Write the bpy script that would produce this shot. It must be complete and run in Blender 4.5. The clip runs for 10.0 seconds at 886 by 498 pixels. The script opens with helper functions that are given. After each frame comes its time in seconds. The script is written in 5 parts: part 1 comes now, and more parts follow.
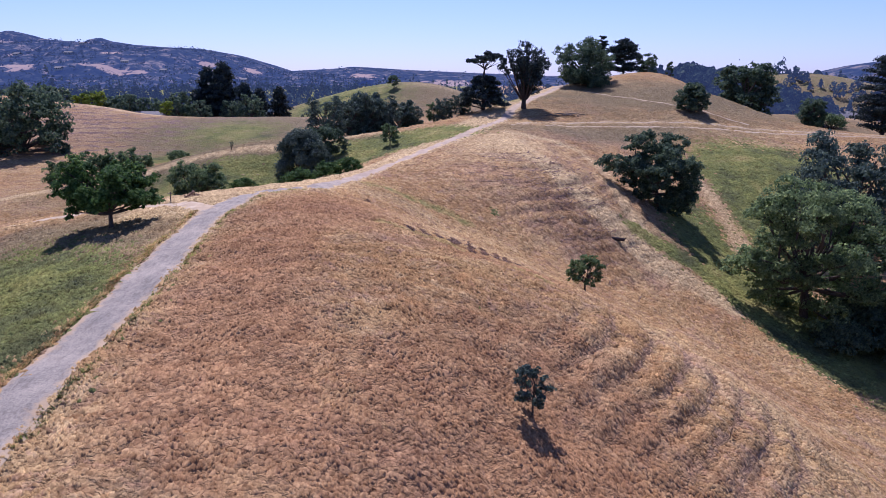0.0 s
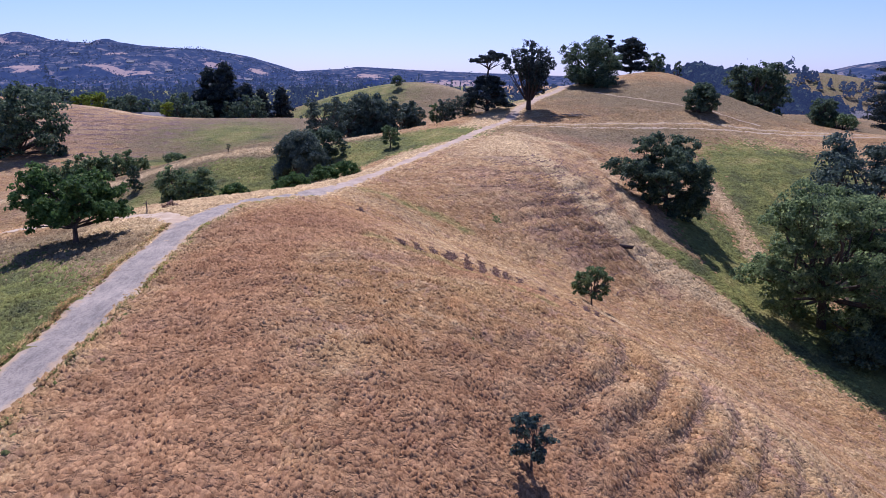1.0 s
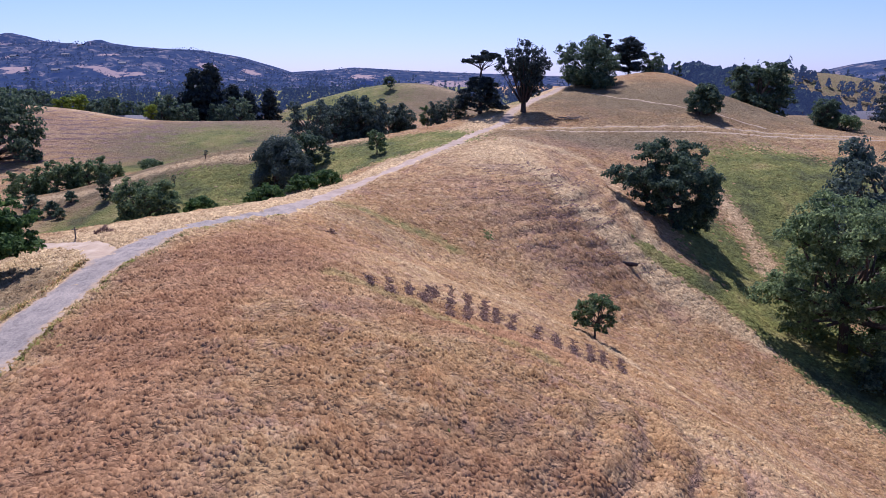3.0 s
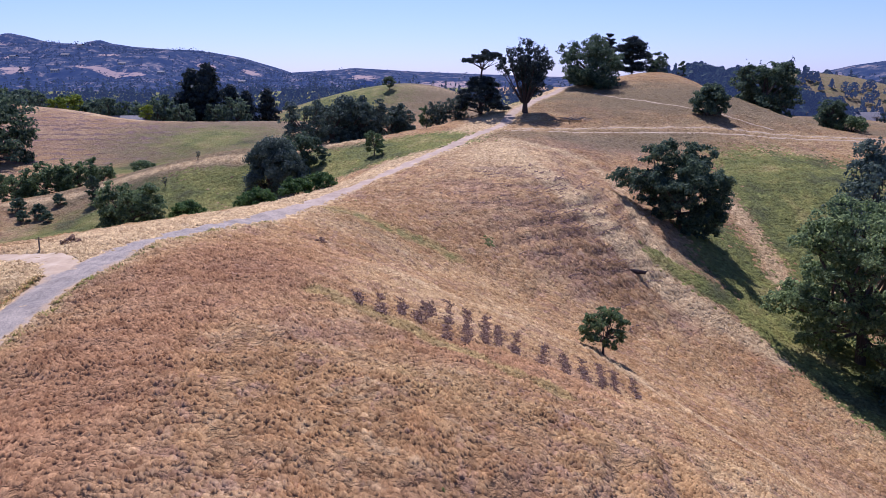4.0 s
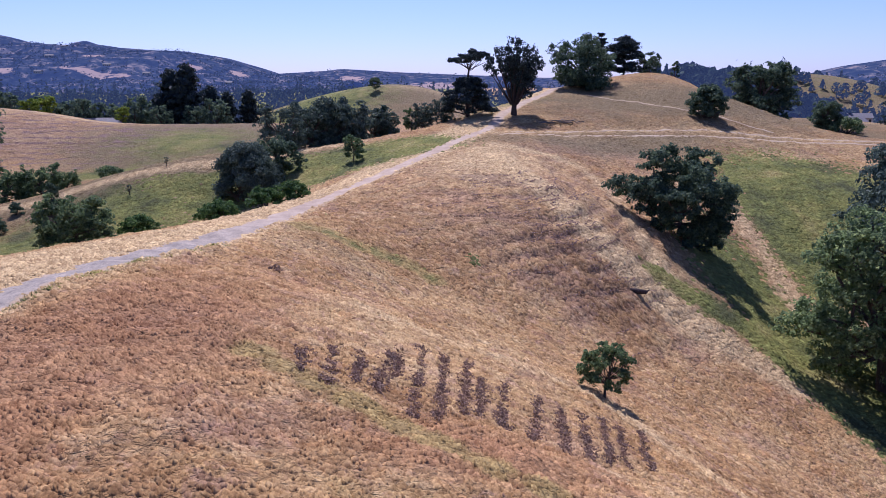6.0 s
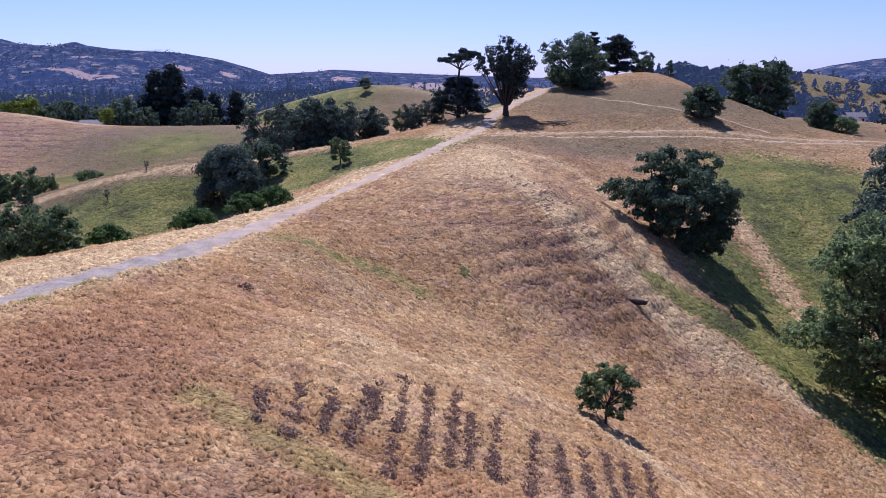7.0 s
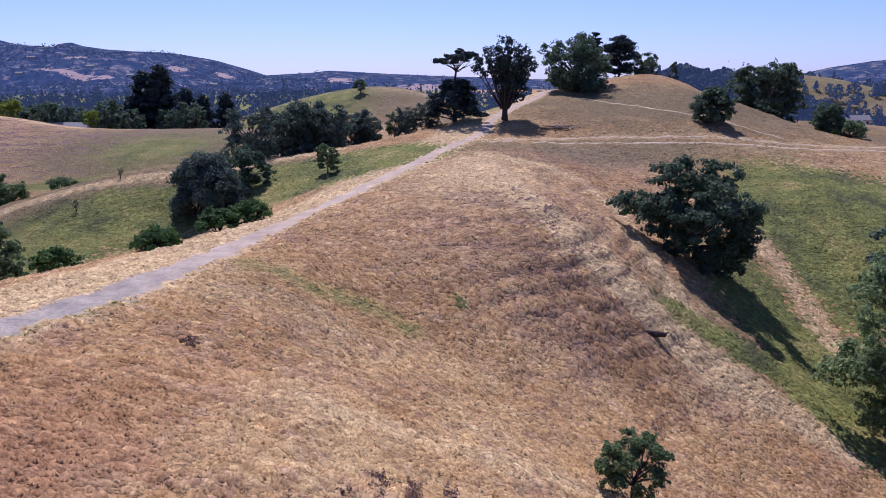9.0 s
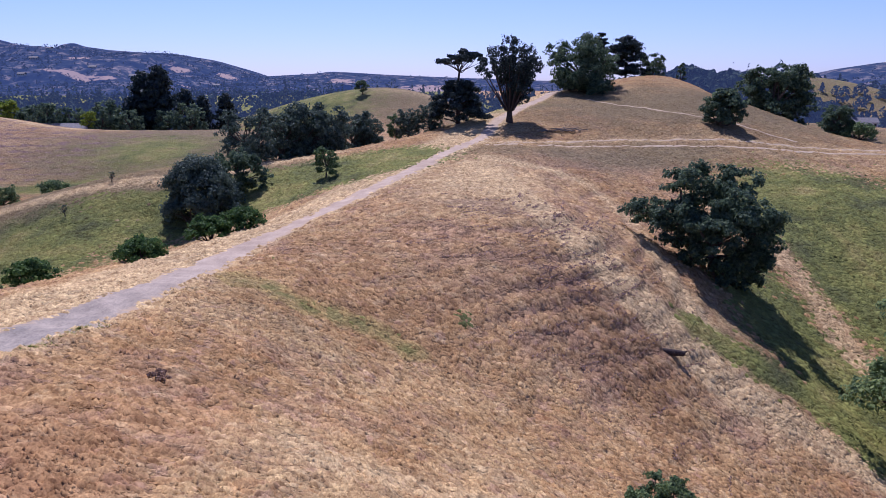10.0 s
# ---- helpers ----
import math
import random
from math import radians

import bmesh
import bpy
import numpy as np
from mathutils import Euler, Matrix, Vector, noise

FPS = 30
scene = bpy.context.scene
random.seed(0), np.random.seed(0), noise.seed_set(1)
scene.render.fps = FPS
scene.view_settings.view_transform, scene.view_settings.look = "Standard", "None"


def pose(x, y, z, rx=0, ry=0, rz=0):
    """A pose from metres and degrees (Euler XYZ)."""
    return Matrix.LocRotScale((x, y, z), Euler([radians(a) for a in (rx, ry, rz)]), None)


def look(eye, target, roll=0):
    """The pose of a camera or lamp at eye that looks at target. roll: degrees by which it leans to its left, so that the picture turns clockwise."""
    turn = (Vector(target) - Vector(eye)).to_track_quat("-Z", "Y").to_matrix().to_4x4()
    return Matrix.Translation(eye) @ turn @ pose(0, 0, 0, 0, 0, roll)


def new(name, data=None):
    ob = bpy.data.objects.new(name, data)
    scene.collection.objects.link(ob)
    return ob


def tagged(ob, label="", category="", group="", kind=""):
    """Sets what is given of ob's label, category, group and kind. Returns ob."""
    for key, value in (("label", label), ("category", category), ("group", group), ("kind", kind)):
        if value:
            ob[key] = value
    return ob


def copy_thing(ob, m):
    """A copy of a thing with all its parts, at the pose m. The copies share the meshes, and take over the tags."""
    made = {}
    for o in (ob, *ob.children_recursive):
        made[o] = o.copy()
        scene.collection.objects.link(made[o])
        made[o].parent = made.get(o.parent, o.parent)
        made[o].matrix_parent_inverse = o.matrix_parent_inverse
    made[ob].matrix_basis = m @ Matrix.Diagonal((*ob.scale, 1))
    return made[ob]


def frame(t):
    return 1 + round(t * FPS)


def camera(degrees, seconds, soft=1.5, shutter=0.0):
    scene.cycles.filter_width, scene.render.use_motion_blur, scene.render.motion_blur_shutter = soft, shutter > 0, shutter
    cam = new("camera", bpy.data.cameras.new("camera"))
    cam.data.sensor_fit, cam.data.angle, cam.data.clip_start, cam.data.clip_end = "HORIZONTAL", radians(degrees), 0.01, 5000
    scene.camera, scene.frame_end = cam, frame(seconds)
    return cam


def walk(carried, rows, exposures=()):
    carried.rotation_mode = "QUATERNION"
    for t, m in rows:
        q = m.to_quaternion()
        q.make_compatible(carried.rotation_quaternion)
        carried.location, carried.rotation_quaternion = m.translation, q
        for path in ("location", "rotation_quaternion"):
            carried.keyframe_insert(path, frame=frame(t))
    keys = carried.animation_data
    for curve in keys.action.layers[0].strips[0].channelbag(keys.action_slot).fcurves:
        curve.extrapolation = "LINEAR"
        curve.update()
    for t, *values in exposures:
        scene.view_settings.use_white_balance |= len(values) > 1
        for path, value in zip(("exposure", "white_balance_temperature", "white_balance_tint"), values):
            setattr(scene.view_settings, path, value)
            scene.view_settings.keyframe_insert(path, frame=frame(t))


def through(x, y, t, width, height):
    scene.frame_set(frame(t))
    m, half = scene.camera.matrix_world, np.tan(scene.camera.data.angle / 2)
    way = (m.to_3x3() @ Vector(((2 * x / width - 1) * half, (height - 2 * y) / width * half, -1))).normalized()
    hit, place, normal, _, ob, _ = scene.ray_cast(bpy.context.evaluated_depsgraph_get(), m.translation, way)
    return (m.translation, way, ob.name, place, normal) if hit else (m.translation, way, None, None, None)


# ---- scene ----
cam = camera(61.1, 10.0, 0.8)
PATH = [
    (0, (0.465, 0.297, 29.472), (0.453, 2.25, 29.04), -0.0),
    (0.5, (0.961, 3.425, 29.516), (0.94, 5.377, 29.084), -0.1),
    (1, (1.516, 6.522, 29.593), (1.488, 8.475, 29.161), -0.1),
    (1.5, (2.006, 9.628, 29.767), (1.991, 11.581, 29.335), -0.2),
    (2, (2.372, 12.626, 29.949), (2.364, 14.579, 29.516), -0.2),
    (2.5, (2.642, 15.598, 30.042), (2.627, 17.551, 29.61), -0.3),
    (4, (3.032, 24.322, 29.665), (3.014, 26.275, 29.236), -0.2),
    (4.5, (3.227, 27.12, 29.656), (3.219, 29.074, 29.228), -0.2),
    (5, (3.512, 29.978, 29.718), (3.511, 31.931, 29.29), -0.2),
    (6.5, (4.537, 38.615, 29.608), (4.555, 40.569, 29.182), -0.3),
    (7, (4.778, 41.513, 29.645), (4.807, 43.467, 29.219), -0.4),
    (7.5, (5.035, 44.551, 29.732), (5.07, 46.505, 29.308), -0.4),
    (8, (5.224, 47.475, 29.817), (5.267, 49.429, 29.394), -0.3),
    (8.5, (5.353, 50.425, 29.925), (5.396, 52.379, 29.501), -0.3),
    (9, (5.393, 53.364, 30.003), (5.43, 55.318, 29.58), -0.3),
    (9.5, (5.417, 56.381, 30.017), (5.45, 58.336, 29.595), -0.2),
    (10, (5.419, 59.356, 29.973), (5.45, 61.311, 29.553), -0.2),
]
walk(cam, [(t, look(eye, target, roll)) for t, eye, target, roll in PATH], [(0, 0.31, 5310, 35), (5, 0.31, 5310, 35), (10, 0.2, 5310, 35)])

# ---- light: a clear day, the sun high ahead and a little to the west ----
SUN_WAY = Vector((-0.10, 0.57, 0.82)).normalized()
sky_world = bpy.data.worlds.new("sky")
scene.world = sky_world
sky_world.use_nodes = True
wn = sky_world.node_tree
sky = wn.nodes.new("ShaderNodeTexSky")
sky.sky_type = "NISHITA"
sky.sun_disc = False
sky.sun_elevation = math.asin(SUN_WAY.z)
sky.sun_rotation = math.atan2(SUN_WAY.x, SUN_WAY.y)
sky.altitude = 100
sky.air_density, sky.dust_density, sky.ozone_density = 0.9, 0.6, 8.0
haze = wn.nodes.new("ShaderNodeMix")
haze.data_type, haze.blend_type = "RGBA", "MULTIPLY"
haze.inputs[0].default_value = 1.0
haze.inputs[7].default_value = (1.05, 0.968, 1.07, 1)
wn.links.new(sky.outputs["Color"], haze.inputs[6])
wn.links.new(haze.outputs[2], wn.nodes["Background"].inputs["Color"])
wn.nodes["Background"].inputs["Strength"].default_value = 0.097
sun_data = bpy.data.lights.new("sun", "SUN")
sun_data.energy, sun_data.angle, sun_data.color = 5.0, radians(0.53), (1.0, 0.92, 0.79)
sun = new("sun", sun_data)
sun.matrix_world = look(SUN_WAY * 300, (0, 0, 0))

# ---- materials ----
class Nodes:
    """A small helper to write node materials briefly."""

    def __init__(self, name):
        self.mat = bpy.data.materials.new(name)
        self.mat.use_nodes = True
        self.tree = self.mat.node_tree
        self.bsdf = self.tree.nodes["Principled BSDF"]
        self.out = self.tree.nodes["Material Output"]
        self.where = self.tree.nodes.new("ShaderNodeTexCoord").outputs["Object"]

    def node(self, kind, **inputs):
        n = self.tree.nodes.new(kind)
        for key, value in inputs.items():
            self.put(n.inputs[key.replace("_", " ")], value)
        return n

    def put(self, socket, value):
        if isinstance(value, bpy.types.NodeSocket):
            self.tree.links.new(value, socket)
        else:
            socket.default_value = value

    def noise(self, scale, detail=4.0, rough=0.55, stretch=None, warp=0.0):
        src = self.where
        if stretch:
            m = self.node("ShaderNodeMapping", Vector=src)
            m.inputs["Scale"].default_value = stretch
            src = m.outputs["Vector"]
        n = self.node("ShaderNodeTexNoise", Vector=src, Scale=scale, Detail=detail, Roughness=rough, Distortion=warp)
        return n.outputs["Fac"]

    def ramp(self, fac, stops):
        n = self.node("ShaderNodeValToRGB", Fac=fac)
        e = n.color_ramp.elements
        while len(e) < len(stops):
            e.new(0.5)
        for item, (at, col) in zip(e, stops):
            item.position = at
            item.color = (*col, 1) if len(col) == 3 else col
        return n.outputs["Color"]

    def step(self, fac, a, b):
        n = self.node("ShaderNodeMapRange", Value=fac)
        n.interpolation_type = "SMOOTHSTEP"
        n.inputs["From Min"].default_value, n.inputs["From Max"].default_value = a, b
        return n.outputs["Result"]

    def mix(self, fac, a, b, blend="MIX"):
        n = self.tree.nodes.new("ShaderNodeMix")
        n.data_type, n.blend_type = "RGBA", blend
        self.put(n.inputs[0], fac)
        for socket, value in ((n.inputs[6], a), (n.inputs[7], b)):
            self.put(socket, (*value, 1) if isinstance(value, tuple) and len(value) == 3 else value)
        return n.outputs[2]

    def math(self, op, a, b=0.0):
        n = self.tree.nodes.new("ShaderNodeMath")
        n.operation = op
        self.put(n.inputs[0], a)
        self.put(n.inputs[1], b)
        return n.outputs[0]

    def attribute(self, name):
        n = self.node("ShaderNodeAttribute")
        n.attribute_name = name
        return n.outputs["Fac"]

    def island(self):
        return self.node("ShaderNodeNewGeometry").outputs["Random Per Island"]

    def upright(self):
        """Thin blades scatter light much as the sward that they make up: their shading leans to straight up."""
        tilt = self.math("MULTIPLY", self.math("SUBTRACT", self.noise(1.5, 4, 0.6, warp=0.5), 0.5), 5.5)
        lean = self.math("MULTIPLY", self.math("SUBTRACT", self.island(), 0.5), 0.7)
        v = self.node("ShaderNodeCombineXYZ", X=lean, Y=self.math("ADD", tilt, lean), Z=1.0)
        self.put(self.bsdf.inputs["Normal"], v.outputs["Vector"])

    def finish(self, colour, rough=0.9, bump=None, strength=0.4, distance=0.1, through=None, spec=0.2):
        self.put(self.bsdf.inputs["Base Color"], colour)
        self.put(self.bsdf.inputs["Roughness"], rough)
        self.put(self.bsdf.inputs["Specular IOR Level"], spec)
        if bump is not None:
            b = self.node("ShaderNodeBump", Height=bump, Strength=strength, Distance=distance)
            self.put(self.bsdf.inputs["Normal"], b.outputs["Normal"])
        if through is not None:
            share, tint = through
            t = self.node("ShaderNodeBsdfTranslucent", Color=tint)
            m = self.node("ShaderNodeMixShader", Fac=share)
            self.put(m.inputs[1], self.bsdf.outputs[0])
            self.put(m.inputs[2], t.outputs[0])
            self.put(self.out.inputs["Surface"], m.outputs[0])
        return self.mat


def dry_colours(n, soil=True):
    """Ripe wild oats: straw, rust and faded pink-brown in drifts, paler or duskier by the plan."""
    drift = n.noise(0.055, 5, 0.6, warp=0.6)
    base = n.ramp(drift, [(0.30, (0.255, 0.155, 0.066)), (0.43, (0.325, 0.2, 0.083)), (0.52, (0.375, 0.245, 0.105)), (0.64, (0.41, 0.29, 0.135)), (0.78, (0.325, 0.205, 0.095))])
    fade = n.step(n.noise(0.11, 4, 0.6), 0.5, 0.68)
    base = n.mix(n.math("MULTIPLY", fade, 0.6), base, (0.285, 0.178, 0.107))
    straw = n.step(n.noise(0.5, 6, 0.68, stretch=(1.0, 1.25, 1.0), warp=0.7), 0.5, 0.66)
    base = n.mix(n.math("MULTIPLY", straw, 0.55), base, (0.47, 0.35, 0.18))
    mauve = n.step(n.noise(0.42, 6, 0.68, stretch=(1.6, 1.3, 1.0), warp=0.7), 0.52, 0.66)
    base = n.mix(n.math("MULTIPLY", mauve, 0.5), base, (0.29, 0.182, 0.132))
    russet = n.step(n.noise(0.36, 6, 0.68, stretch=(1.3, 1.9, 1.0), warp=0.7), 0.53, 0.66)
    base = n.mix(n.math("MULTIPLY", russet, 0.5), base, (0.36, 0.195, 0.078))
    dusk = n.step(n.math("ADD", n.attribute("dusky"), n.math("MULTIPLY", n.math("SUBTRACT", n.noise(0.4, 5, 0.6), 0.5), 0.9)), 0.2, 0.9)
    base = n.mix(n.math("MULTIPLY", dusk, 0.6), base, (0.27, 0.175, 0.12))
    rust = n.step(n.math("ADD", n.attribute("rust"), n.math("MULTIPLY", n.math("SUBTRACT", n.noise(0.18, 5, 0.6), 0.5), 0.9)), 0.15, 0.85)
    base = n.mix(n.math("MULTIPLY", rust, 0.75), base, (0.30, 0.165, 0.08))
    olive = n.step(n.math("ADD", n.attribute("olive"), n.math("MULTIPLY", n.math("SUBTRACT", n.noise(0.13, 6, 0.65), 0.5), 0.9)), 0.15, 0.85)
    base = n.mix(n.math("MULTIPLY", olive, 0.85), base, (0.17, 0.14, 0.075))
    ochre = n.step(n.math("ADD", n.attribute("ochre"), n.math("MULTIPLY", n.math("SUBTRACT", n.noise(0.45, 5, 0.65), 0.5), 1.0)), 0.25, 0.8)
    base = n.mix(n.math("MULTIPLY", ochre, 0.8), base, (0.31, 0.235, 0.085))
    pale = n.step(n.math("ADD", n.attribute("pale"), n.math("MULTIPLY", n.math("SUBTRACT", n.noise(0.5, 5, 0.6), 0.5), 0.8)), 0.15, 0.85)
    base = n.mix(n.math("MULTIPLY", pale, 0.85), base, (0.51, 0.385, 0.195))
    if not soil:
        return base
    level = n.node("ShaderNodeSeparateXYZ", Vector=n.where).outputs["Z"]
    wave = n.math("SINE", n.math("ADD", n.math("MULTIPLY", level, 4.2), n.math("MULTIPLY", n.noise(0.05, 5, 0.6, warp=0.5), 22.0)))
    trail = n.math("MULTIPLY", n.step(wave, 0.1, 0.8), n.math("MULTIPLY", n.attribute("trails"), n.step(n.noise(0.22, 4, 0.6), 0.38, 0.6)))
    base = n.mix(n.math("MULTIPLY", trail, 0.9), base, (0.2, 0.135, 0.11))
    fine = n.ramp(n.noise(1.3, 7, 0.74, warp=0.5), [(0.36, (0.5, 0.44, 0.42)), (0.45, (0.86, 0.83, 0.81)), (0.53, (1.1, 1.1, 1.08)), (0.62, (1.36, 1.36, 1.33))])
    return n.mix(0.9, base, fine, "MULTIPLY")


def green_colours(n):
    drift = n.noise(0.09, 5, 0.6)
    base = n.ramp(drift, [(0.34, (0.085, 0.095, 0.038)), (0.48, (0.155, 0.17, 0.048)), (0.58, (0.2, 0.2, 0.058)), (0.7, (0.27, 0.235, 0.085))])
    fine = n.ramp(n.noise(1.3, 6, 0.7), [(0.3, (0.6, 0.6, 0.55)), (0.5, (1.0, 1.0, 1.0)), (0.7, (1.25, 1.25, 1.2))])
    return n.mix(0.8, base, fine, "MULTIPLY")


def make_ground():
    n = Nodes("hill_grass")
    green = n.step(n.math("ADD", n.attribute("green"), n.math("MULTIPLY", n.math("SUBTRACT", n.noise(0.16, 6, 0.65), 0.5), 0.9)), 0.25, 0.75)
    colour = n.mix(green, dry_colours(n), green_colours(n))
    tufts = n.math("ADD", n.math("MULTIPLY", n.noise(2.6, 4, 0.62, warp=0.6), 1.3), n.math("MULTIPLY", n.noise(0.45, 4, 0.6, stretch=(0.4, 0.4, 2.0), warp=0.8), 2.0))
    return n.finish(colour, 0.95, tufts, 1.0, 0.55, spec=0.1)


def make_dry_tuft():
    n = Nodes("dry_grass_blades")
    lone = n.ramp(n.island(), [(0.0, (0.94, 0.92, 0.9)), (0.4, (1.04, 1.03, 1.02)), (0.75, (1.1, 1.11, 1.1)), (1.0, (1.28, 1.3, 1.28))])
    clump = n.ramp(n.noise(1.3, 5, 0.7, warp=0.6), [(0.36, (0.52, 0.46, 0.44)), (0.45, (0.86, 0.83, 0.81)), (0.53, (1.1, 1.1, 1.08)), (0.62, (1.38, 1.39, 1.36))])
    colour = n.mix(1.0, n.mix(1.0, dry_colours(n, False), lone, "MULTIPLY"), clump, "MULTIPLY")
    n.upright()
    return n.finish(colour, 0.85, through=(0.2, colour), spec=0.1)


def make_sward(name, green=False):
    """Tussocks that grow into one another: soft lumps with fine upright streaks."""
    n = Nodes(name)
    lone = n.ramp(n.island(), [(0.0, (0.78, 0.75, 0.74)), (0.35, (0.98, 0.97, 0.96)), (0.75, (1.08, 1.09, 1.08)), (1.0, (1.3, 1.32, 1.3))])
    streak = n.ramp(n.noise(5.0, 5, 0.7, stretch=(1.6, 0.7, 1.0), warp=0.4), [(0.34, (0.66, 0.62, 0.6)), (0.5, (1.0, 1.0, 1.0)), (0.66, (1.3, 1.3, 1.28))])
    clump = n.ramp(n.noise(1.1, 5, 0.65, warp=0.6), [(0.36, (0.66, 0.6, 0.58)), (0.46, (0.92, 0.9, 0.88)), (0.54, (1.07, 1.07, 1.06)), (0.64, (1.25, 1.26, 1.24))])
    colour = green_colours(n) if green else dry_colours(n, False)
    colour = n.mix(1.0, n.mix(1.0, n.mix(0.85, colour, lone, "MULTIPLY"), clump, "MULTIPLY"), streak, "MULTIPLY")
    return n.finish(colour, 0.95, n.noise(7.0, 4, 0.65, stretch=(1.4, 0.8, 1.0)), 0.5, 0.08, spec=0.08)


def make_green_tuft():
    n = Nodes("green_grass_blades")
    lone = n.ramp(n.island(), [(0.0, (0.8, 0.8, 0.75)), (0.5, (1.05, 1.05, 1.0)), (0.9, (1.3, 1.25, 1.2)), (1.0, (1.7, 1.55, 1.4))])
    colour = n.mix(1.0, green_colours(n), lone, "MULTIPLY")
    n.upright()
    return n.finish(colour, 0.8, through=(0.2, colour), spec=0.1)


def make_leaf(name, dark, mid, light, share=0.25):
    n = Nodes(name)
    colour = n.ramp(n.island(), [(0.0, dark), (0.55, mid), (1.0, light)])
    patch = n.ramp(n.noise(0.45, 3, 0.5), [(0.35, (0.75, 0.78, 0.8)), (0.65, (1.2, 1.15, 1.0))])
    colour = n.mix(0.8, colour, patch, "MULTIPLY")
    return n.finish(colour, 0.7, through=(share, colour), spec=0.12)


def make_bark(name, a, b):
    n = Nodes(name)
    grain = n.noise(3.0, 6, 0.65, stretch=(2.5, 2.5, 0.5))
    return n.finish(n.ramp(grain, [(0.3, a), (0.7, b)]), 0.95, grain, 0.7, 0.06, spec=0.1)


def make_gravel():
    n = Nodes("road_gravel")
    wear = n.noise(0.35, 5, 0.6)
    stones = n.noise(9.0, 5, 0.75)
    colour = n.ramp(wear, [(0.3, (0.21, 0.19, 0.155)), (0.55, (0.295, 0.26, 0.203)), (0.75, (0.38, 0.33, 0.25))])
    colour = n.mix(0.9, colour, n.ramp(stones, [(0.32, (0.55, 0.55, 0.57)), (0.5, (1.0, 1.0, 1.0)), (0.7, (1.35, 1.34, 1.32))]), "MULTIPLY")
    colour = n.mix(0.8, colour, n.ramp(n.noise(1.6, 6, 0.7, stretch=(1.6, 0.6, 1.0)), [(0.36, (0.72, 0.71, 0.72)), (0.5, (1.0, 1.0, 1.0)), (0.66, (1.18, 1.17, 1.14))]), "MULTIPLY")
    colour = n.mix(n.math("MULTIPLY", n.attribute("dusty"), 0.8), colour, n.ramp(wear, [(0.35, (0.36, 0.27, 0.18)), (0.7, (0.50, 0.395, 0.275))]))
    edge = n.step(n.math("ADD", n.attribute("edge"), n.math("MULTIPLY", n.math("SUBTRACT", n.noise(1.2, 5, 0.65), 0.5), 1.3)), 0.55, 1.0)
    colour = n.mix(edge, colour, (0.40, 0.30, 0.18))
    return n.finish(colour, 0.95, n.math("ADD", stones, wear), 0.5, 0.06, spec=0.1)


def make_dirt():
    n = Nodes("trodden_earth")
    wear = n.noise(0.6, 5, 0.65)
    colour = n.ramp(wear, [(0.3, (0.33, 0.25, 0.155)), (0.5, (0.42, 0.33, 0.21)), (0.72, (0.50, 0.41, 0.28))])
    return n.finish(colour, 0.95, n.noise(5.0, 5, 0.7), 0.4, 0.05, spec=0.1)


def make_plain(name, a, b, scale=1.5, rough=0.7):
    n = Nodes(name)
    return n.finish(n.ramp(n.noise(scale, 4), [(0.35, a), (0.65, b)]), rough)


def make_mountain():
    n = Nodes("far_mountain_haze_glow")
    scrub = n.noise(0.03, 8, 0.72, warp=0.5)
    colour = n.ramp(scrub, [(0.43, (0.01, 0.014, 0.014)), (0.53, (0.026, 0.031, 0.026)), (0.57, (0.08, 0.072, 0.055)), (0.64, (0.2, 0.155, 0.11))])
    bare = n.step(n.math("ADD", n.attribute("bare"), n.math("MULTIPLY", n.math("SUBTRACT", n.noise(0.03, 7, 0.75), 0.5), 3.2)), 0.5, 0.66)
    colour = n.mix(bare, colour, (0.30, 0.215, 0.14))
    # blue emission painted in as distance haze; the slopes give no light
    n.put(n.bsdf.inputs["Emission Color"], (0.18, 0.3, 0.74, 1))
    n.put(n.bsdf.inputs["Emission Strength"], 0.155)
    return n.finish(colour, 1.0, spec=0.0)


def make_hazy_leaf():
    n = Nodes("mountain_leaf_haze_glow")
    # faint blue glow in the leaves stands in for the haze before the mountain
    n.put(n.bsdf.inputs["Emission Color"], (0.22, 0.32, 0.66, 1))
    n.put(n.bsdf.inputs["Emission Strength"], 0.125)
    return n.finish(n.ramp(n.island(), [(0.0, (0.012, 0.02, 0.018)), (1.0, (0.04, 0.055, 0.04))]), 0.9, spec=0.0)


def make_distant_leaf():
    n = Nodes("ridge_leaf_haze_glow")
    # weaker blue emission: haze put into the leaf itself for the nearer woods
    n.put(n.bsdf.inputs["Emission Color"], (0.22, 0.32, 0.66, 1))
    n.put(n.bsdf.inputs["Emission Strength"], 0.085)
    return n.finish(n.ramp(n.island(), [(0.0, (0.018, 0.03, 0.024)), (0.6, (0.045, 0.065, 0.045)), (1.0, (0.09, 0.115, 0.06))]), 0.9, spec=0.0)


GROUND = make_ground()
RIDGE_HAZE_LEAF = make_distant_leaf()
DRY_TUFT, GREEN_TUFT = make_dry_tuft(), make_green_tuft()
DRY_SWARD, GREEN_SWARD = make_sward("dry_tussocks"), make_sward("green_tussocks", True)
OAK_LEAF = make_leaf("oak_leaf", (0.06, 0.098, 0.05), (0.125, 0.19, 0.085), (0.235, 0.31, 0.13), 0.45)
LIVE_OAK_LEAF = make_leaf("live_oak_leaf", (0.048, 0.08, 0.056), (0.09, 0.14, 0.088), (0.17, 0.225, 0.12), 0.42)
VALLEY_OAK_LEAF = make_leaf("valley_oak_leaf", (0.09, 0.135, 0.07), (0.175, 0.25, 0.11), (0.29, 0.37, 0.16), 0.58)
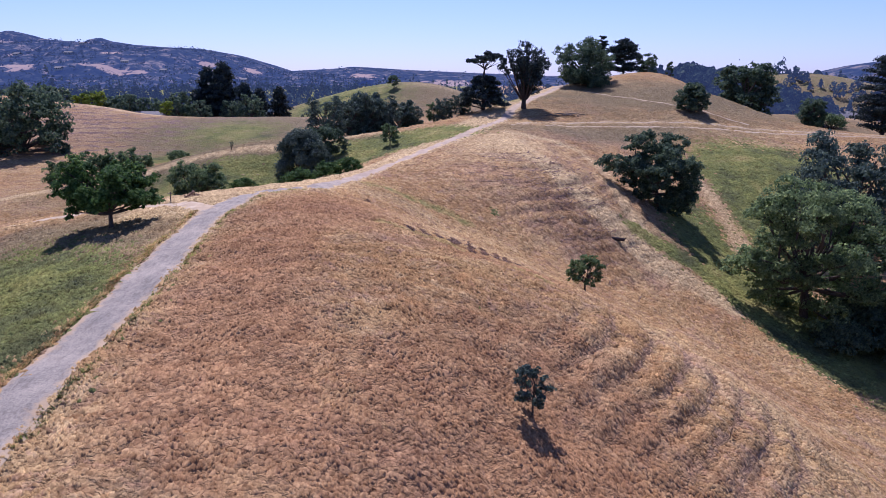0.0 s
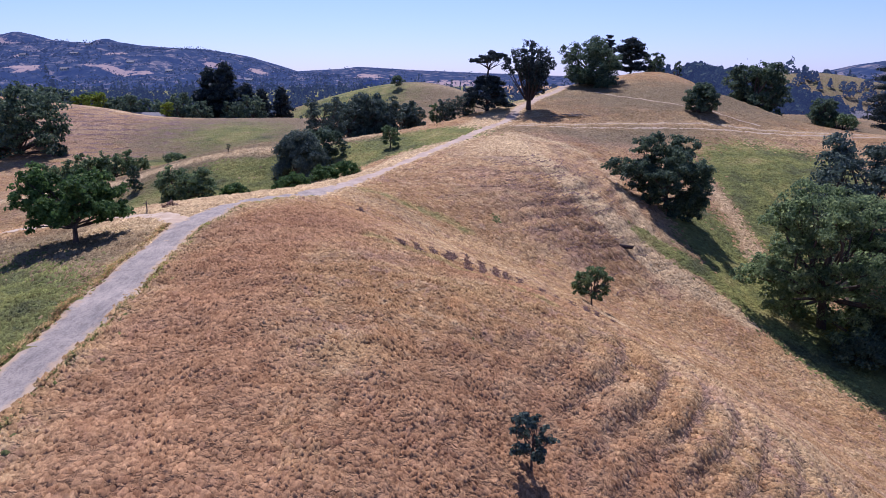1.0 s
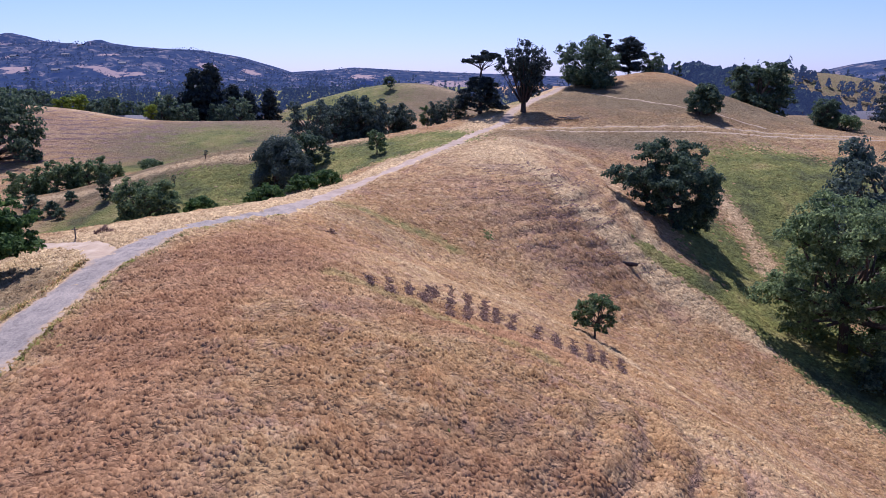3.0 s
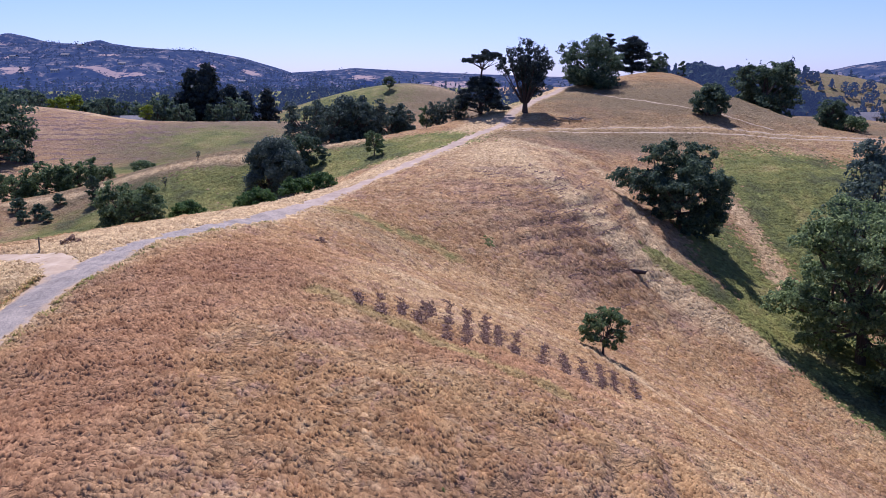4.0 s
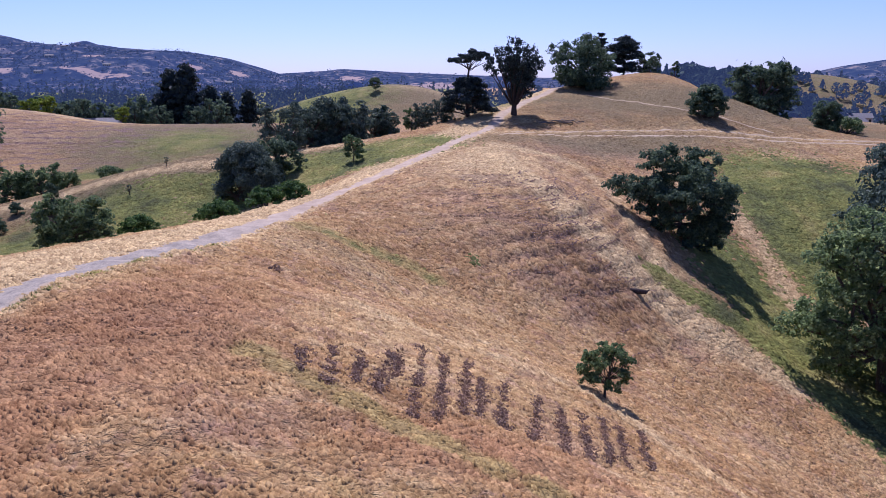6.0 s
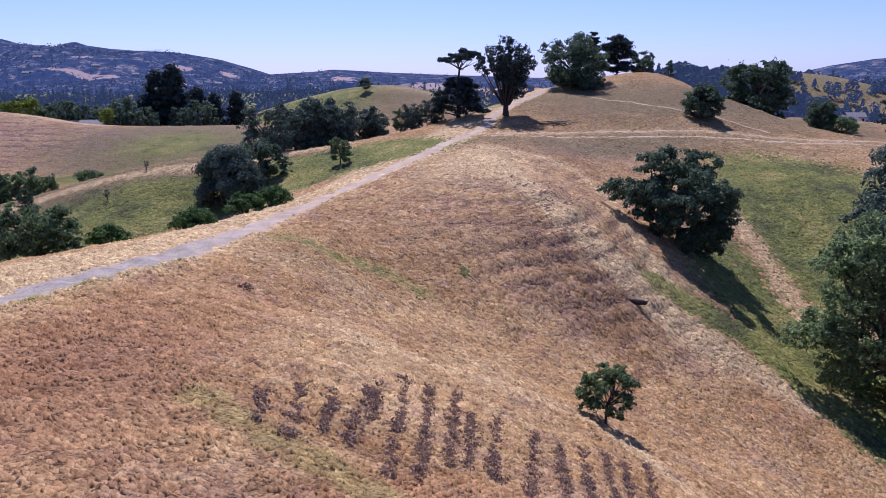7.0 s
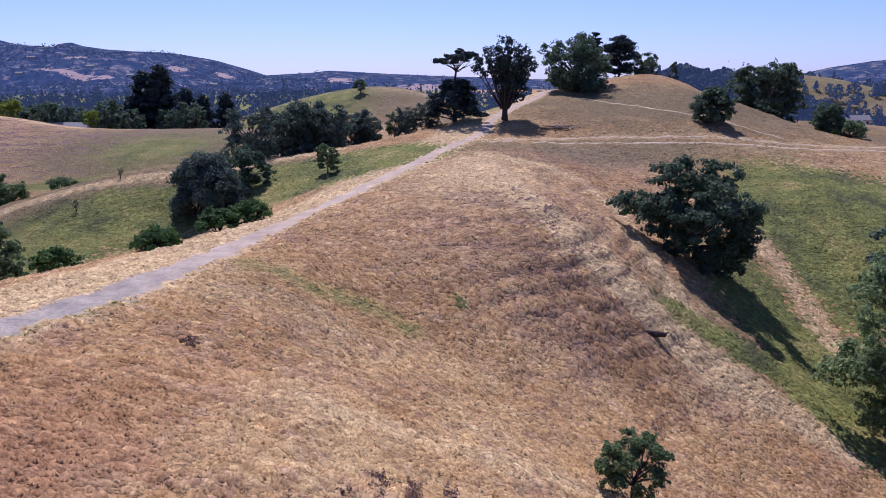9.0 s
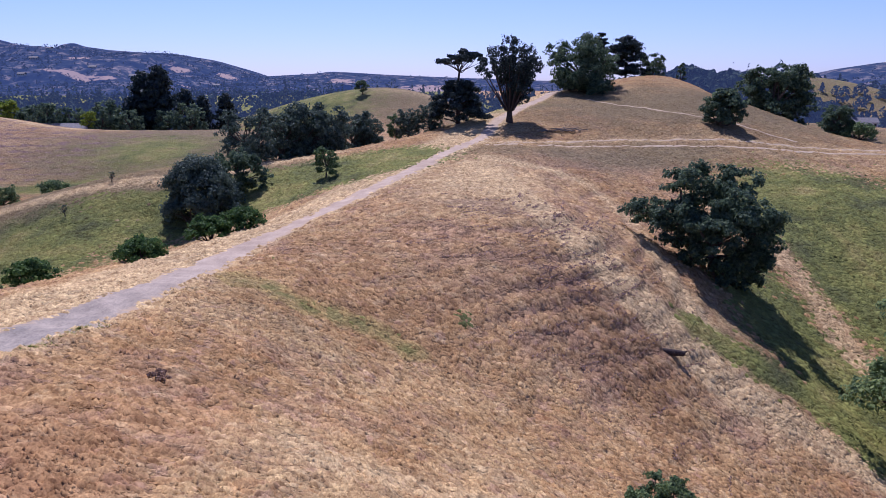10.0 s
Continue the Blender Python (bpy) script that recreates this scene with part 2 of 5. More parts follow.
BRIGHT_LEAF = make_leaf("bright_leaf", (0.038, 0.08, 0.026), (0.075, 0.145, 0.042), (0.145, 0.235, 0.065), 0.38)
WILLOW_LEAF = make_leaf("grey_green_leaf", (0.052, 0.078, 0.066), (0.088, 0.128, 0.1), (0.15, 0.20, 0.145), 0.3)
NEEDLE = make_leaf("conifer_needle", (0.02, 0.032, 0.036), (0.035, 0.053, 0.053), (0.062, 0.087, 0.074), 0.18)
LIME_LEAF = make_leaf("lime_leaf", (0.10, 0.15, 0.02), (0.19, 0.26, 0.03), (0.30, 0.36, 0.06), 0.35)
FAR_LEAF = make_leaf("far_wood_leaf", (0.05, 0.08, 0.066), (0.1, 0.15, 0.1), (0.19, 0.26, 0.14), 0.38)
DUSK_WEED = make_leaf("purple_brown_weed", (0.14, 0.088, 0.066), (0.25, 0.165, 0.125), (0.42, 0.3, 0.22), 0.36)
FADED_WEED = make_leaf("faded_purple_weed", (0.22, 0.15, 0.13), (0.34, 0.24, 0.2), (0.48, 0.36, 0.3), 0.42)
MATTED = make_leaf("matted_brown_grass", (0.30, 0.205, 0.14), (0.42, 0.30, 0.20), (0.54, 0.41, 0.28), 0.45)
BARK = make_bark("oak_bark", (0.045, 0.036, 0.03), (0.13, 0.105, 0.085))
DARK_BARK = make_bark("conifer_bark", (0.03, 0.024, 0.022), (0.085, 0.065, 0.055))
GREY_WOOD = make_bark("weathered_wood", (0.10, 0.085, 0.07), (0.24, 0.21, 0.18))
GRAVEL, DIRT = make_gravel(), make_dirt()
MOUNTAIN, HAZY_LEAF = make_mountain(), make_hazy_leaf()
HOUSE_WALL = make_plain("pale_stucco", (0.42, 0.40, 0.37), (0.55, 0.52, 0.48))
HOUSE_ROOF = make_plain("grey_shingle", (0.11, 0.105, 0.105), (0.19, 0.185, 0.185))
HOUSE_GLASS = make_plain("dark_window_glass", (0.02, 0.025, 0.03), (0.04, 0.045, 0.05), rough=0.1)
# ---- the lie of the land: crest, valley and slope lines of the plan (x, y, height) ----
LAND = {
    "main crest": [(-24, -30, 11), (-19, 10, 13.5), (-15, 34, 14.8), (-15, 44, 15.4), (-13, 54, 16.9), (-14, 74, 17.8),
                   (-15, 86, 17), (-17, 98, 15.8), (-15.5, 120, 14.2), (-12, 154, 12.7), (0.5, 190, 15), (12.5, 225, 16.9), (20, 250, 17.8), (15, 258, 17.5), (28, 254, 18.1)],
    "road shoulder": [(-38, 10, 10), (-30, 36, 13), (-26, 49, 15), (-24, 60, 15.9), (-25, 74, 16.8), (-32, 71.5, 15.9), (-37, 90, 14.8),
                      (-30, 108, 14.2), (-24, 125, 12.9), (-19, 150, 11.8), (-12, 178, 12.4)],
    "green bank": [(-60, 20, 4), (-45, 45, 10.5), (-42, 60, 13), (-50, 80, 13.2), (-54, 90, 12.4), (-75, 85, 8)],
    "west valley": [(-95, 140, -6), (-70, 160, -1), (-57, 170, 1), (-46, 176, 2), (-38, 182, 3), (-26, 188, 7.5)],
    "west spur": [(-140, 205, -5), (-118, 209, -1), (-103, 212, 1.8), (-86, 216, 4.6), (-76, 217, 7.4), (-69, 217, 8.9), (-62, 217, 10.1), (-55, 217, 11), (-48, 215, 12),
                  (-40, 220, 12.5), (-33, 230, 12.9), (-17, 241, 14.7), (-6, 252, 16.4), (6, 262, 18)],
    "spur face": [(-84, 205, 0.8), (-95, 208, -1.5), (-56, 207, 6.9), (-67, 199, 3.6), (-53, 196, 3.2), (-39, 200, 4.2), (-22, 211, 11.4), (-15.5, 209, 12.4), (-5, 215, 14.6)],
    "back valley": [(-190, 245, -2), (-146, 286, 0.5), (-126, 303, 0.8), (-112, 240, -2.5), (-86, 243, 4.6), (-112, 268, -1), (-75, 278, 3), (-40, 285, 4), (0, 310, 12)],
    "west hill": [(-245, 392, 25), (-198, 385, 20.2), (-177, 385, 18.6), (-154, 385, 13.9), (-140, 385, 13.2), (-96, 388, 12.6), (-45, 390, 12)],
    "west hill face": [(-205, 345, 13), (-146, 330, 7), (-104, 338, 8.7), (-60, 340, 8.5)],
    "summit": [(17, 269, 20.1), (27, 267, 21), (13, 276, 20), (33, 291, 24.6), (46, 322, 29), (57.5, 325, 29.1), (59, 314, 26.6), (64, 333, 30.2), (74, 350, 32), (97, 368, 33.7), (103, 355, 32.6), (103, 335, 29.4), (112, 336, 25), (125, 345, 19), (131, 332, 14.5), (125, 375, 20), (15, 340, 12), (28, 345, 18)],
    "summit face": [(68, 252, 16.8), (84, 264, 20.2), (41, 258, 18.9), (62, 290, 23.4), (84, 300, 26), (104, 298, 25), (114, 283, 18.6), (131, 268, 13.7),
                    (150, 300, 9), (190, 330, 3)],
    "cart track": [(27, 226, 16.6), (50, 243, 16), (100, 262, 15.8), (165, 268, 11)],
    "green bowl": [(51, 232, 13.5), (87, 209, 6.8), (35, 188, 9.6), (27, 206, 14.2), (110, 235, 9.5), (140, 225, 6)],
    "oak spur": [(7.5, 147.5, 11.6), (15, 144, 11.4), (18, 158, 13.6), (18.5, 140, 8.4), (26.4, 138, 4.0), (6.6, 136.5, 10.4), (28, 161, 10.7), (33, 163, 9.5), (42, 160, 3.0), (47, 168, 2.6), (55, 169, -0.8), (48, 158, -1.0), (44.5, 153.5, -1.5), (32.4, 139, 0.6)],
    "green hollow": [(105, 205, 2.5), (78, 184, -3), (62, 162, -7.6), (54.5, 154, -4.2), (57, 147, -8.4), (43.5, 143.5, -1.6), (49, 138.5, -6.4), (64, 142.5, -12.3), (60, 120, -15.5), (58, 95, -19), (62, 60, -24)],
    "east bank": [(71, 140, -14.5), (92, 148, -13), (108, 170, -5), (130, 190, 1), (80, 115, -19), (105, 115, -17), (135, 130, -8)],
    "dry hollow": [(-7.5, 121, 11.6), (2, 124.5, 6.2), (-0.5, 110, 7.9), (10, 117, 3.4), (21, 132, 1.0), (9, 130.5, 6.4), (36, 136, -4.9), (29.4, 107, -4.9), (45, 106.5, -12.7)],
    "near spur": [(-9, 108, 12), (-5, 95.4, 12.3), (-2.3, 83, 13.9), (4.2, 84, 11.2), (3.6, 80.5, 10.6), (19.6, 101.3, 1.4), (10.3, 63, 12.2), (14.5, 61.5, 10.4), (19.2, 60.5, 8.6), (23.8, 59, 6), (28, 56, 2.9), (31.5, 51, 0.3), (17, 80, 5.4), (27, 82, 0.3), (38, 72, -6), (45, 40, -10)],
    "near slope": [(-10.6, 59.4, 17), (-5.8, 47.2, 15.6), (-9.6, 41.6, 14.9), (-4.3, 36, 13), (-0.3, 44.9, 13.6), (9.4, 55, 13), (12.8, 52.4, 10.7),
                   (19.5, 52.5, 7.7), (13.1, 45.7, 7.5), (5.5, 41.7, 10), (0, 20, 7), (12, 10, 1), (35, 15, -11)],
    "rim": [(-300, 60, -8), (-300, 230, -5), (-330, 420, 12), (-200, 470, -8), (-60, 470, -6), (60, 440, 4), (120, 430, 6), (208, 430, 2.8), (190, 480, 9), (245, 500, 11), (330, 330, 0), (330, 150, -5), (250, 0, -20), (-150, -80, -8), (40, -80, -10)],
}


def thin_plate(d2):
    return d2 * np.log(np.maximum(d2, 1e-9)) * 0.5


def lay_land():
    spots = []
    for line in LAND.values():
        spots += [np.array(p, float) for p in line]
    spots = np.array(spots)
    xy, z = spots[:, :2] / 100, spots[:, 2]
    n = len(xy)
    a = np.zeros((n + 3, n + 3))
    a[:n, :n] = thin_plate(((xy[:, None] - xy[None]) ** 2).sum(2)) + np.eye(n) * 0.012
    a[:n, n], a[:n, n + 1:] = 1, xy
    a[n:, :n] = a[:n, n:].T
    return xy, np.linalg.solve(a, np.concatenate([z, np.zeros(3)]))


LAND_XY, LAND_W = lay_land()


def smooth(a, b, x):
    s = np.clip((x - a) / (b - a), 0, 1)
    return s * s * (3 - 2 * s)


def hump(x, y, cx, cy, rx, ry, turn=0.0):
    c, s = math.cos(math.radians(turn)), math.sin(math.radians(turn))
    u, v = ((x - cx) * c + (y - cy) * s) / rx, ((y - cy) * c - (x - cx) * s) / ry
    return np.exp(-(u * u + v * v))


def ripple(x, y):
    """Uneven ground: hummocks and the long terracettes that cattle tread."""
    r = 0.16 * np.sin(0.55 * x + 0.21 * y + 1.7 * np.sin(0.13 * y)) * np.sin(0.47 * y - 0.17 * x + 1.3 * np.sin(0.17 * x))
    r += 0.07 * np.sin(2.3 * x + 1.1 * y + 1.9 * np.sin(0.7 * y)) * np.sin(1.9 * y - 0.8 * x + 1.4 * np.sin(0.9 * x))
    r += 0.13 * np.sin(1.3 * x - 0.7 * y + 2.1 * np.sin(0.31 * y + 0.2 * x)) * np.sin(1.1 * y + 0.5 * x)
    return r


def tread(x, y, z):
    """Terracettes that cattle tread along the contours: 1 on the lip, -1 on the path behind it."""
    wander = 2.2 * np.sin(0.11 * x + 0.07 * y) + 0.9 * np.sin(0.42 * x - 0.35 * y)
    broken = 0.55 + 0.45 * np.sin(0.5 * x + 0.8 * np.sin(0.3 * y)) * np.sin(0.37 * y + 0.6 * np.sin(0.4 * x) + 1)
    t = (2.5 * hump(x, y, 24, 154, 17, 24) + 1.6 * hump(x, y, 30, 190, 12, 26)) * broken * np.sin(2 * math.pi * z / 2.1 + wander)
    t += 1.7 * smooth(0.25, 0.8, hump(x, y, 17, 51, 13, 13)) * (0.5 + 0.5 * broken) * np.sin(2 * math.pi * z / 1.2 + 0.6 * wander)
    return t + 1.9 * hump(x, y, -172, 335, 42, 45) * np.sin(2 * math.pi * z / 1.7 + wander)


def land(x, y):
    x, y = np.atleast_1d(np.asarray(x, float)), np.atleast_1d(np.asarray(y, float))
    z = np.empty_like(x)
    n = len(LAND_XY)
    for i in range(0, len(x), 20000):
        p = np.stack([x[i:i + 20000], y[i:i + 20000]], 1) / 100
        d2 = ((p[:, None] - LAND_XY[None]) ** 2).sum(2)
        z[i:i + 20000] = thin_plate(d2) @ LAND_W[:n] + LAND_W[n] + p @ LAND_W[n + 1:]
    far = np.sqrt((x / 1.3) ** 2 + (y - 190) ** 2)
    k = smooth(300, 400, far)
    z = z * (1 - k) + k * (-8 + 3 * np.sin(x / 170.0) * np.sin(y / 140.0 + 1))
    z += 33 * hump(x, y, -9, 560, 66, 85) + 20 * hump(x, y, -86, 570, 66, 70)
    z += 43 * hump(x, y, 205, 640, 100, 80) + 46 * hump(x, y, 410, 900, 150, 110) + 5 * hump(x, y, 235, 470, 70, 50)
    z += 26 * smooth(750, 1900, y)
    z += 0.17 * tread(x, y, z)
    return z + ripple(x, y) * (1 - smooth(150, 300, far))

# ---- ground: one sheet to the horizon, finest where the camera passes ----
def spread(lo, hi, step, growth, reach):
    mid = list(np.arange(lo, hi + 0.01, step))
    up, down, s, t = [], [], step, step
    while (up[-1] if up else hi) < reach:
        s *= growth
        up.append((up[-1] if up else hi) + s)
    while (down[-1] if down else lo) > -reach:
        t *= growth
        down.append((down[-1] if down else lo) - t)
    return np.array(down[::-1] + mid + up)


def finer(line, lo, hi):
    """Halves the steps between lo and hi."""
    mid = (line[:-1] + line[1:]) / 2
    return np.sort(np.concatenate([line, mid[(mid > lo) & (mid < hi)]]))


GX = finer(spread(-62, 95, 1.0, 1.055, 4700), -24, 46)
GY = finer(spread(0, 250, 1.0, 1.055, 4700), 24, 112)
mx, my = np.meshgrid(GX, GY)
GZ = land(mx.ravel(), my.ravel()).reshape(mx.shape)


def height(x, y):
    """The sheet's height under (x, y)."""
    x, y = np.asarray(x, float), np.asarray(y, float)
    i, j = np.clip(np.searchsorted(GX, x) - 1, 0, len(GX) - 2), np.clip(np.searchsorted(GY, y) - 1, 0, len(GY) - 2)
    u, v = (x - GX[i]) / (GX[i + 1] - GX[i]), (y - GY[j]) / (GY[j + 1] - GY[j])
    return GZ[j, i] * (1 - u) * (1 - v) + GZ[j, i + 1] * u * (1 - v) + GZ[j + 1, i] * (1 - u) * v + GZ[j + 1, i + 1] * u * v


def curve(points, step=1.0):
    """A smooth line through plan points, resampled."""
    p = np.array(points, float)
    q = np.vstack([2 * p[0] - p[1], p, 2 * p[-1] - p[-2]])
    out = []
    for k in range(1, len(q) - 2):
        n = max(2, int(np.linalg.norm(q[k + 1] - q[k]) / step))
        for t in np.arange(n) / n:
            out.append(0.5 * (2 * q[k] + (q[k + 1] - q[k - 1]) * t + (2 * q[k - 1] - 5 * q[k] + 4 * q[k + 1] - q[k + 2]) * t * t
                              + (3 * q[k] - q[k - 1] - 3 * q[k + 1] + q[k + 2]) * t ** 3))
    return np.array(out + [p[-1]])


ROAD = curve([(-23, -40), (-21.2, 0), (-20.4, 20), (-20.4, 36), (-20.7, 46), (-21.3, 56), (-22.1, 68), (-21.9, 80), (-20.6, 93), (-19.4, 108),
              (-17.8, 121), (-17, 134), (-14.6, 147), (-10.3, 161.5), (-2, 185), (6, 212), (12.8, 230), (18, 248), (23, 266), (32, 287), (43, 312), (52, 330)])
BRANCH = curve([(-22.5, 72), (-27, 79.5), (-36, 86), (-48, 88), (-62, 86), (-80, 80)])
RUT_A = curve([(17, 237), (22, 238.9), (32.7, 242), (49, 248), (66, 251), (89.5, 252.8), (108, 256.6), (126, 260), (150, 264), (175, 267)])
RUT_B = curve([(16, 232), (21.5, 233.5), (32, 236.5), (48, 242.2), (64, 245.6), (87.5, 247.4), (105.5, 251.6), (121, 255.4), (150, 260), (175, 263)])
SUMMIT_PATH = curve([(56, 305), (65.3, 294.3), (71.8, 286.5), (80, 275), (93.5, 266.4), (104, 261)])
SPUR_PATH = curve([(-1.5, 96.4), (1.5, 96.6), (5.8, 98), (10.6, 98.7), (15.5, 100.5), (18.9, 99.5), (21.7, 94.4), (24.7, 89.8), (30, 84), (38, 76)])
SPUR_BAND = curve([(14.4, 206), (17, 188), (20, 167), (24.4, 152), (28.7, 147.4), (33.7, 143), (38.6, 139.8), (46, 136), (53, 131)])
OAK_BAND = curve([(17.5, 212.6), (33, 204), (37.5, 191), (38, 176), (37.2, 161), (39.5, 149)])
OLIVE_BAND = curve([(-12, 127.2), (-9.8, 127.4), (-7, 124.8), (-3.4, 125.7), (0, 125.7), (3.2, 124.2)])
BARE_BAND = curve([(-5.5, 73.5), (-3.6, 71.9), (-0.9, 70), (1.2, 68.8), (3.2, 67.6), (5.4, 66.6), (9, 65.5)])


GREEN_STRIP = curve([(38, 146.5), (43.2, 145), (48, 142.5), (53, 139), (57, 133), (60.5, 126), (66, 117)])
BOWL_RIM = curve([(60, 204), (66, 195.5), (68, 183), (67.4, 169), (65.2, 156)])


def near_line(x, y, line, width):
    """1 on the line, 0 beyond width from it."""
    d2 = np.full(len(x), 1e9)
    for k in range(0, len(line), 2):
        d2 = np.minimum(d2, (x - line[k, 0]) ** 2 + (y - line[k, 1]) ** 2)
    return 1 - smooth(0.0, width, np.sqrt(d2))


def greenness(x, y):
    g = 1.25 * hump(x, y, -34, 50, 11, 18, 20) + 0.6 * hump(x, y, -27.5, 46, 4, 9)
    g += 0.85 * hump(x, y, -50, 205, 45, 18, 10) + 0.55 * hump(x, y, -75, 182, 25, 12) + 0.7 * hump(x, y, -110, 290, 40, 10) + 1.0 * hump(x, y, -8, 218, 22, 16, 50) + 0.35 * hump(x, y, -75, 160, 40, 25)
    g += 0.7 * hump(x, y, -95, 335, 36, 36) + 0.85 * hump(x, y, -75, 545, 60, 60) + 0.8 * hump(x, y, 0, 300, 45, 25)
    g += 1.05 * hump(x, y, 92, 212, 30, 26, 20) + 0.95 * hump(x, y, 75, 180, 15, 26, -35) + 1.0 * hump(x, y, 62, 150, 9, 26, 25)
    g += 0.9 * hump(x, y, 70, 125, 12, 24, 15) + 0.25 * hump(x, y, 50, 152, 7, 7) + 0.4 * hump(x, y, 420, 900, 300, 250)
    g += 0.55 * near_line(x, y, OLIVE_BAND, 2.8) + 0.6 * hump(x, y, 8.6, 131.5, 1.6, 2.2)
    g += 1.0 * smooth(640, 700, y) * (1 - smooth(60, 160, x)) + 0.75 * near_line(x, y, GREEN_STRIP, 6.5) - 0.6 * near_line(x, y, BOWL_RIM, 8)
    return g - 1.3 * near_line(x, y, SPUR_CREST, 6) - 0.9 * near_line(x, y, WEST_CREST, 5)


def paleness(x, y):
    # first hump: near slope coloured paler to offset the sun grazing it
    p = 0.3 * hump(x, y, 8, 47, 14, 14) + 0.6 * near_line(x, y, SPUR_PATH, 4.5) + 0.7 * near_line(x, y, ROAD[ROAD[:, 1] > 60], 5.5) + 1.15 * near_line(x, y, ROAD[ROAD[:, 1] > 74] + np.array([-6.0, 3.0]), 10) + 0.55 * near_line(x, y, RUT_A, 5)
    p += 0.8 * hump(x, y, 13, 186, 13, 34, -10) + 0.9 * near_line(x, y, SPUR_BAND, 5) + 0.6 * near_line(x, y, OAK_BAND, 4.0) + 0.5 * hump(x, y, -36, 97, 14, 14) + 0.5 * hump(x, y, 28, 152, 3, 26, 35) + 0.35 * hump(x, y, 36, 146, 16, 14)
    p += 0.35 * hump(x, y, -165, 340, 40, 45) + 0.9 * near_line(x, y, SPUR_CREST, 6) + 0.7 * near_line(x, y, BOWL_RIM, 6) + 0.9 * near_line(x, y, WEST_CREST, 5) + 0.5 * hump(x, y, -12, 560, 50, 14)
    return p


SPUR_CREST = curve([(-140, 206), (-118, 210), (-103, 213), (-86, 217), (-76, 218), (-69, 218), (-62, 218), (-55, 218), (-48, 216), (-40, 221), (-33, 231), (-17, 242)], 2.0)
WEST_CREST = curve([(-198, 386), (-154, 386), (-96, 389), (-45, 391)], 3.0)


def oliveness(x, y):
    return (0.85 * hump(x, y, 75, 290, 62, 42) + 0.7 * hump(x, y, 50, 232, 40, 14, 15) + 1.15 * hump(x, y, -95, 340, 55, 60) + 0.9 * hump(x, y, -60, 215, 65, 30)
            + 0.9 * hump(x, y, -30, 560, 120, 90) + 1.0 * hump(x, y, -36, 58, 16, 32) + 0.6 * hump(x, y, 45, 150, 10, 12) + 0.35 * hump(x, y, -5, 122, 9, 14)
            + 0.8 * hump(x, y, 190, 400, 80, 120) + 1.6 * hump(x, y, 420, 900, 300, 250))


def ochreness(x, y):
    """Smooth yellowish grass: the worn strip below the planting rows and the damp band in the hollow."""
    return 1.1 * near_line(x, y, BARE_BAND, 2.6) + 1.3 * near_line(x, y, OLIVE_BAND, 3.2) + 0.6 * hump(x, y, -13, 128, 4, 4) + 0.4 * hump(x, y, 2, 60, 6, 3) + 0.35 * hump(x, y, -3, 38, 7, 4)


def rustiness(x, y):
    return 0.5 * hump(x, y, -12, 76, 8, 16) + 0.45 * hump(x, y, 3, 42, 16, 14) + 0.8 * hump(x, y, 5, 66, 6, 3, 20) + 0.9 * hump(x, y, -13.5, 46, 5, 22, 4) + 0.6 * hump(x, y, 0, 34, 10, 8) + 0.6 * hump(x, y, 9, 45, 8, 9) + 0.55 * hump(x, y, -11, 74, 7, 10) + 0.4 * hump(x, y, -8, 95, 6, 8) + 0.5 * hump(x, y, 8, 72, 7, 5, 15)


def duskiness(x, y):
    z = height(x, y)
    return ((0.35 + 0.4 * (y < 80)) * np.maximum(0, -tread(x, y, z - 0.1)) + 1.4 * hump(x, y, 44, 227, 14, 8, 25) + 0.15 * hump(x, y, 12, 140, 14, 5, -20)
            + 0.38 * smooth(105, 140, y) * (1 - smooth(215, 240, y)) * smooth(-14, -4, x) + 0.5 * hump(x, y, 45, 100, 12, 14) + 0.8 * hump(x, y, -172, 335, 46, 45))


def mesh_of(name, verts, faces, material, smooth_shade=False):
    """A mesh from numpy arrays: verts (n, 3), faces (m, 3 or 4)."""
    verts, faces = np.asarray(verts, np.float32), np.asarray(faces, np.int32)
    me = bpy.data.meshes.new(name)
    me.vertices.add(len(verts))
    me.vertices.foreach_set("co", verts.ravel())
    m, k = faces.shape
    me.loops.add(m * k)
    me.loops.foreach_set("vertex_index", faces.ravel())
    me.polygons.add(m)
    me.polygons.foreach_set("loop_start", np.arange(0, m * k, k, dtype=np.int32))
    me.polygons.foreach_set("use_smooth", np.full(m, smooth_shade))
    me.update(calc_edges=True)
    me.validate()
    me.materials.append(material)
    return me


def grid_faces(rows, cols):
    a = (np.arange(rows - 1)[:, None] * cols + np.arange(cols - 1)[None]).ravel()
    return np.stack([a, a + 1, a + cols + 1, a + cols], 1)


def put_attribute(me, name, values):
    me.attributes.new(name, "FLOAT", "POINT").data.foreach_set("value", np.asarray(values, np.float32))


flat_x, flat_y = mx.ravel(), my.ravel()
ground_mesh = mesh_of("ground", np.stack([flat_x, flat_y, GZ.ravel()], 1), grid_faces(len(GY), len(GX)), GROUND, True)
put_attribute(ground_mesh, "green", greenness(flat_x, flat_y))
put_attribute(ground_mesh, "pale", paleness(flat_x, flat_y))
put_attribute(ground_mesh, "trails", 1.7 * hump(flat_x, flat_y, -170, 335, 46, 55) + 0.7 * hump(flat_x, flat_y, -120, 345, 40, 40) + 0.3 * hump(flat_x, flat_y, 22, 155, 18, 18))
put_attribute(ground_mesh, "rust", rustiness(flat_x, flat_y))
put_attribute(ground_mesh, "ochre", ochreness(flat_x, flat_y))
put_attribute(ground_mesh, "olive", oliveness(flat_x, flat_y))
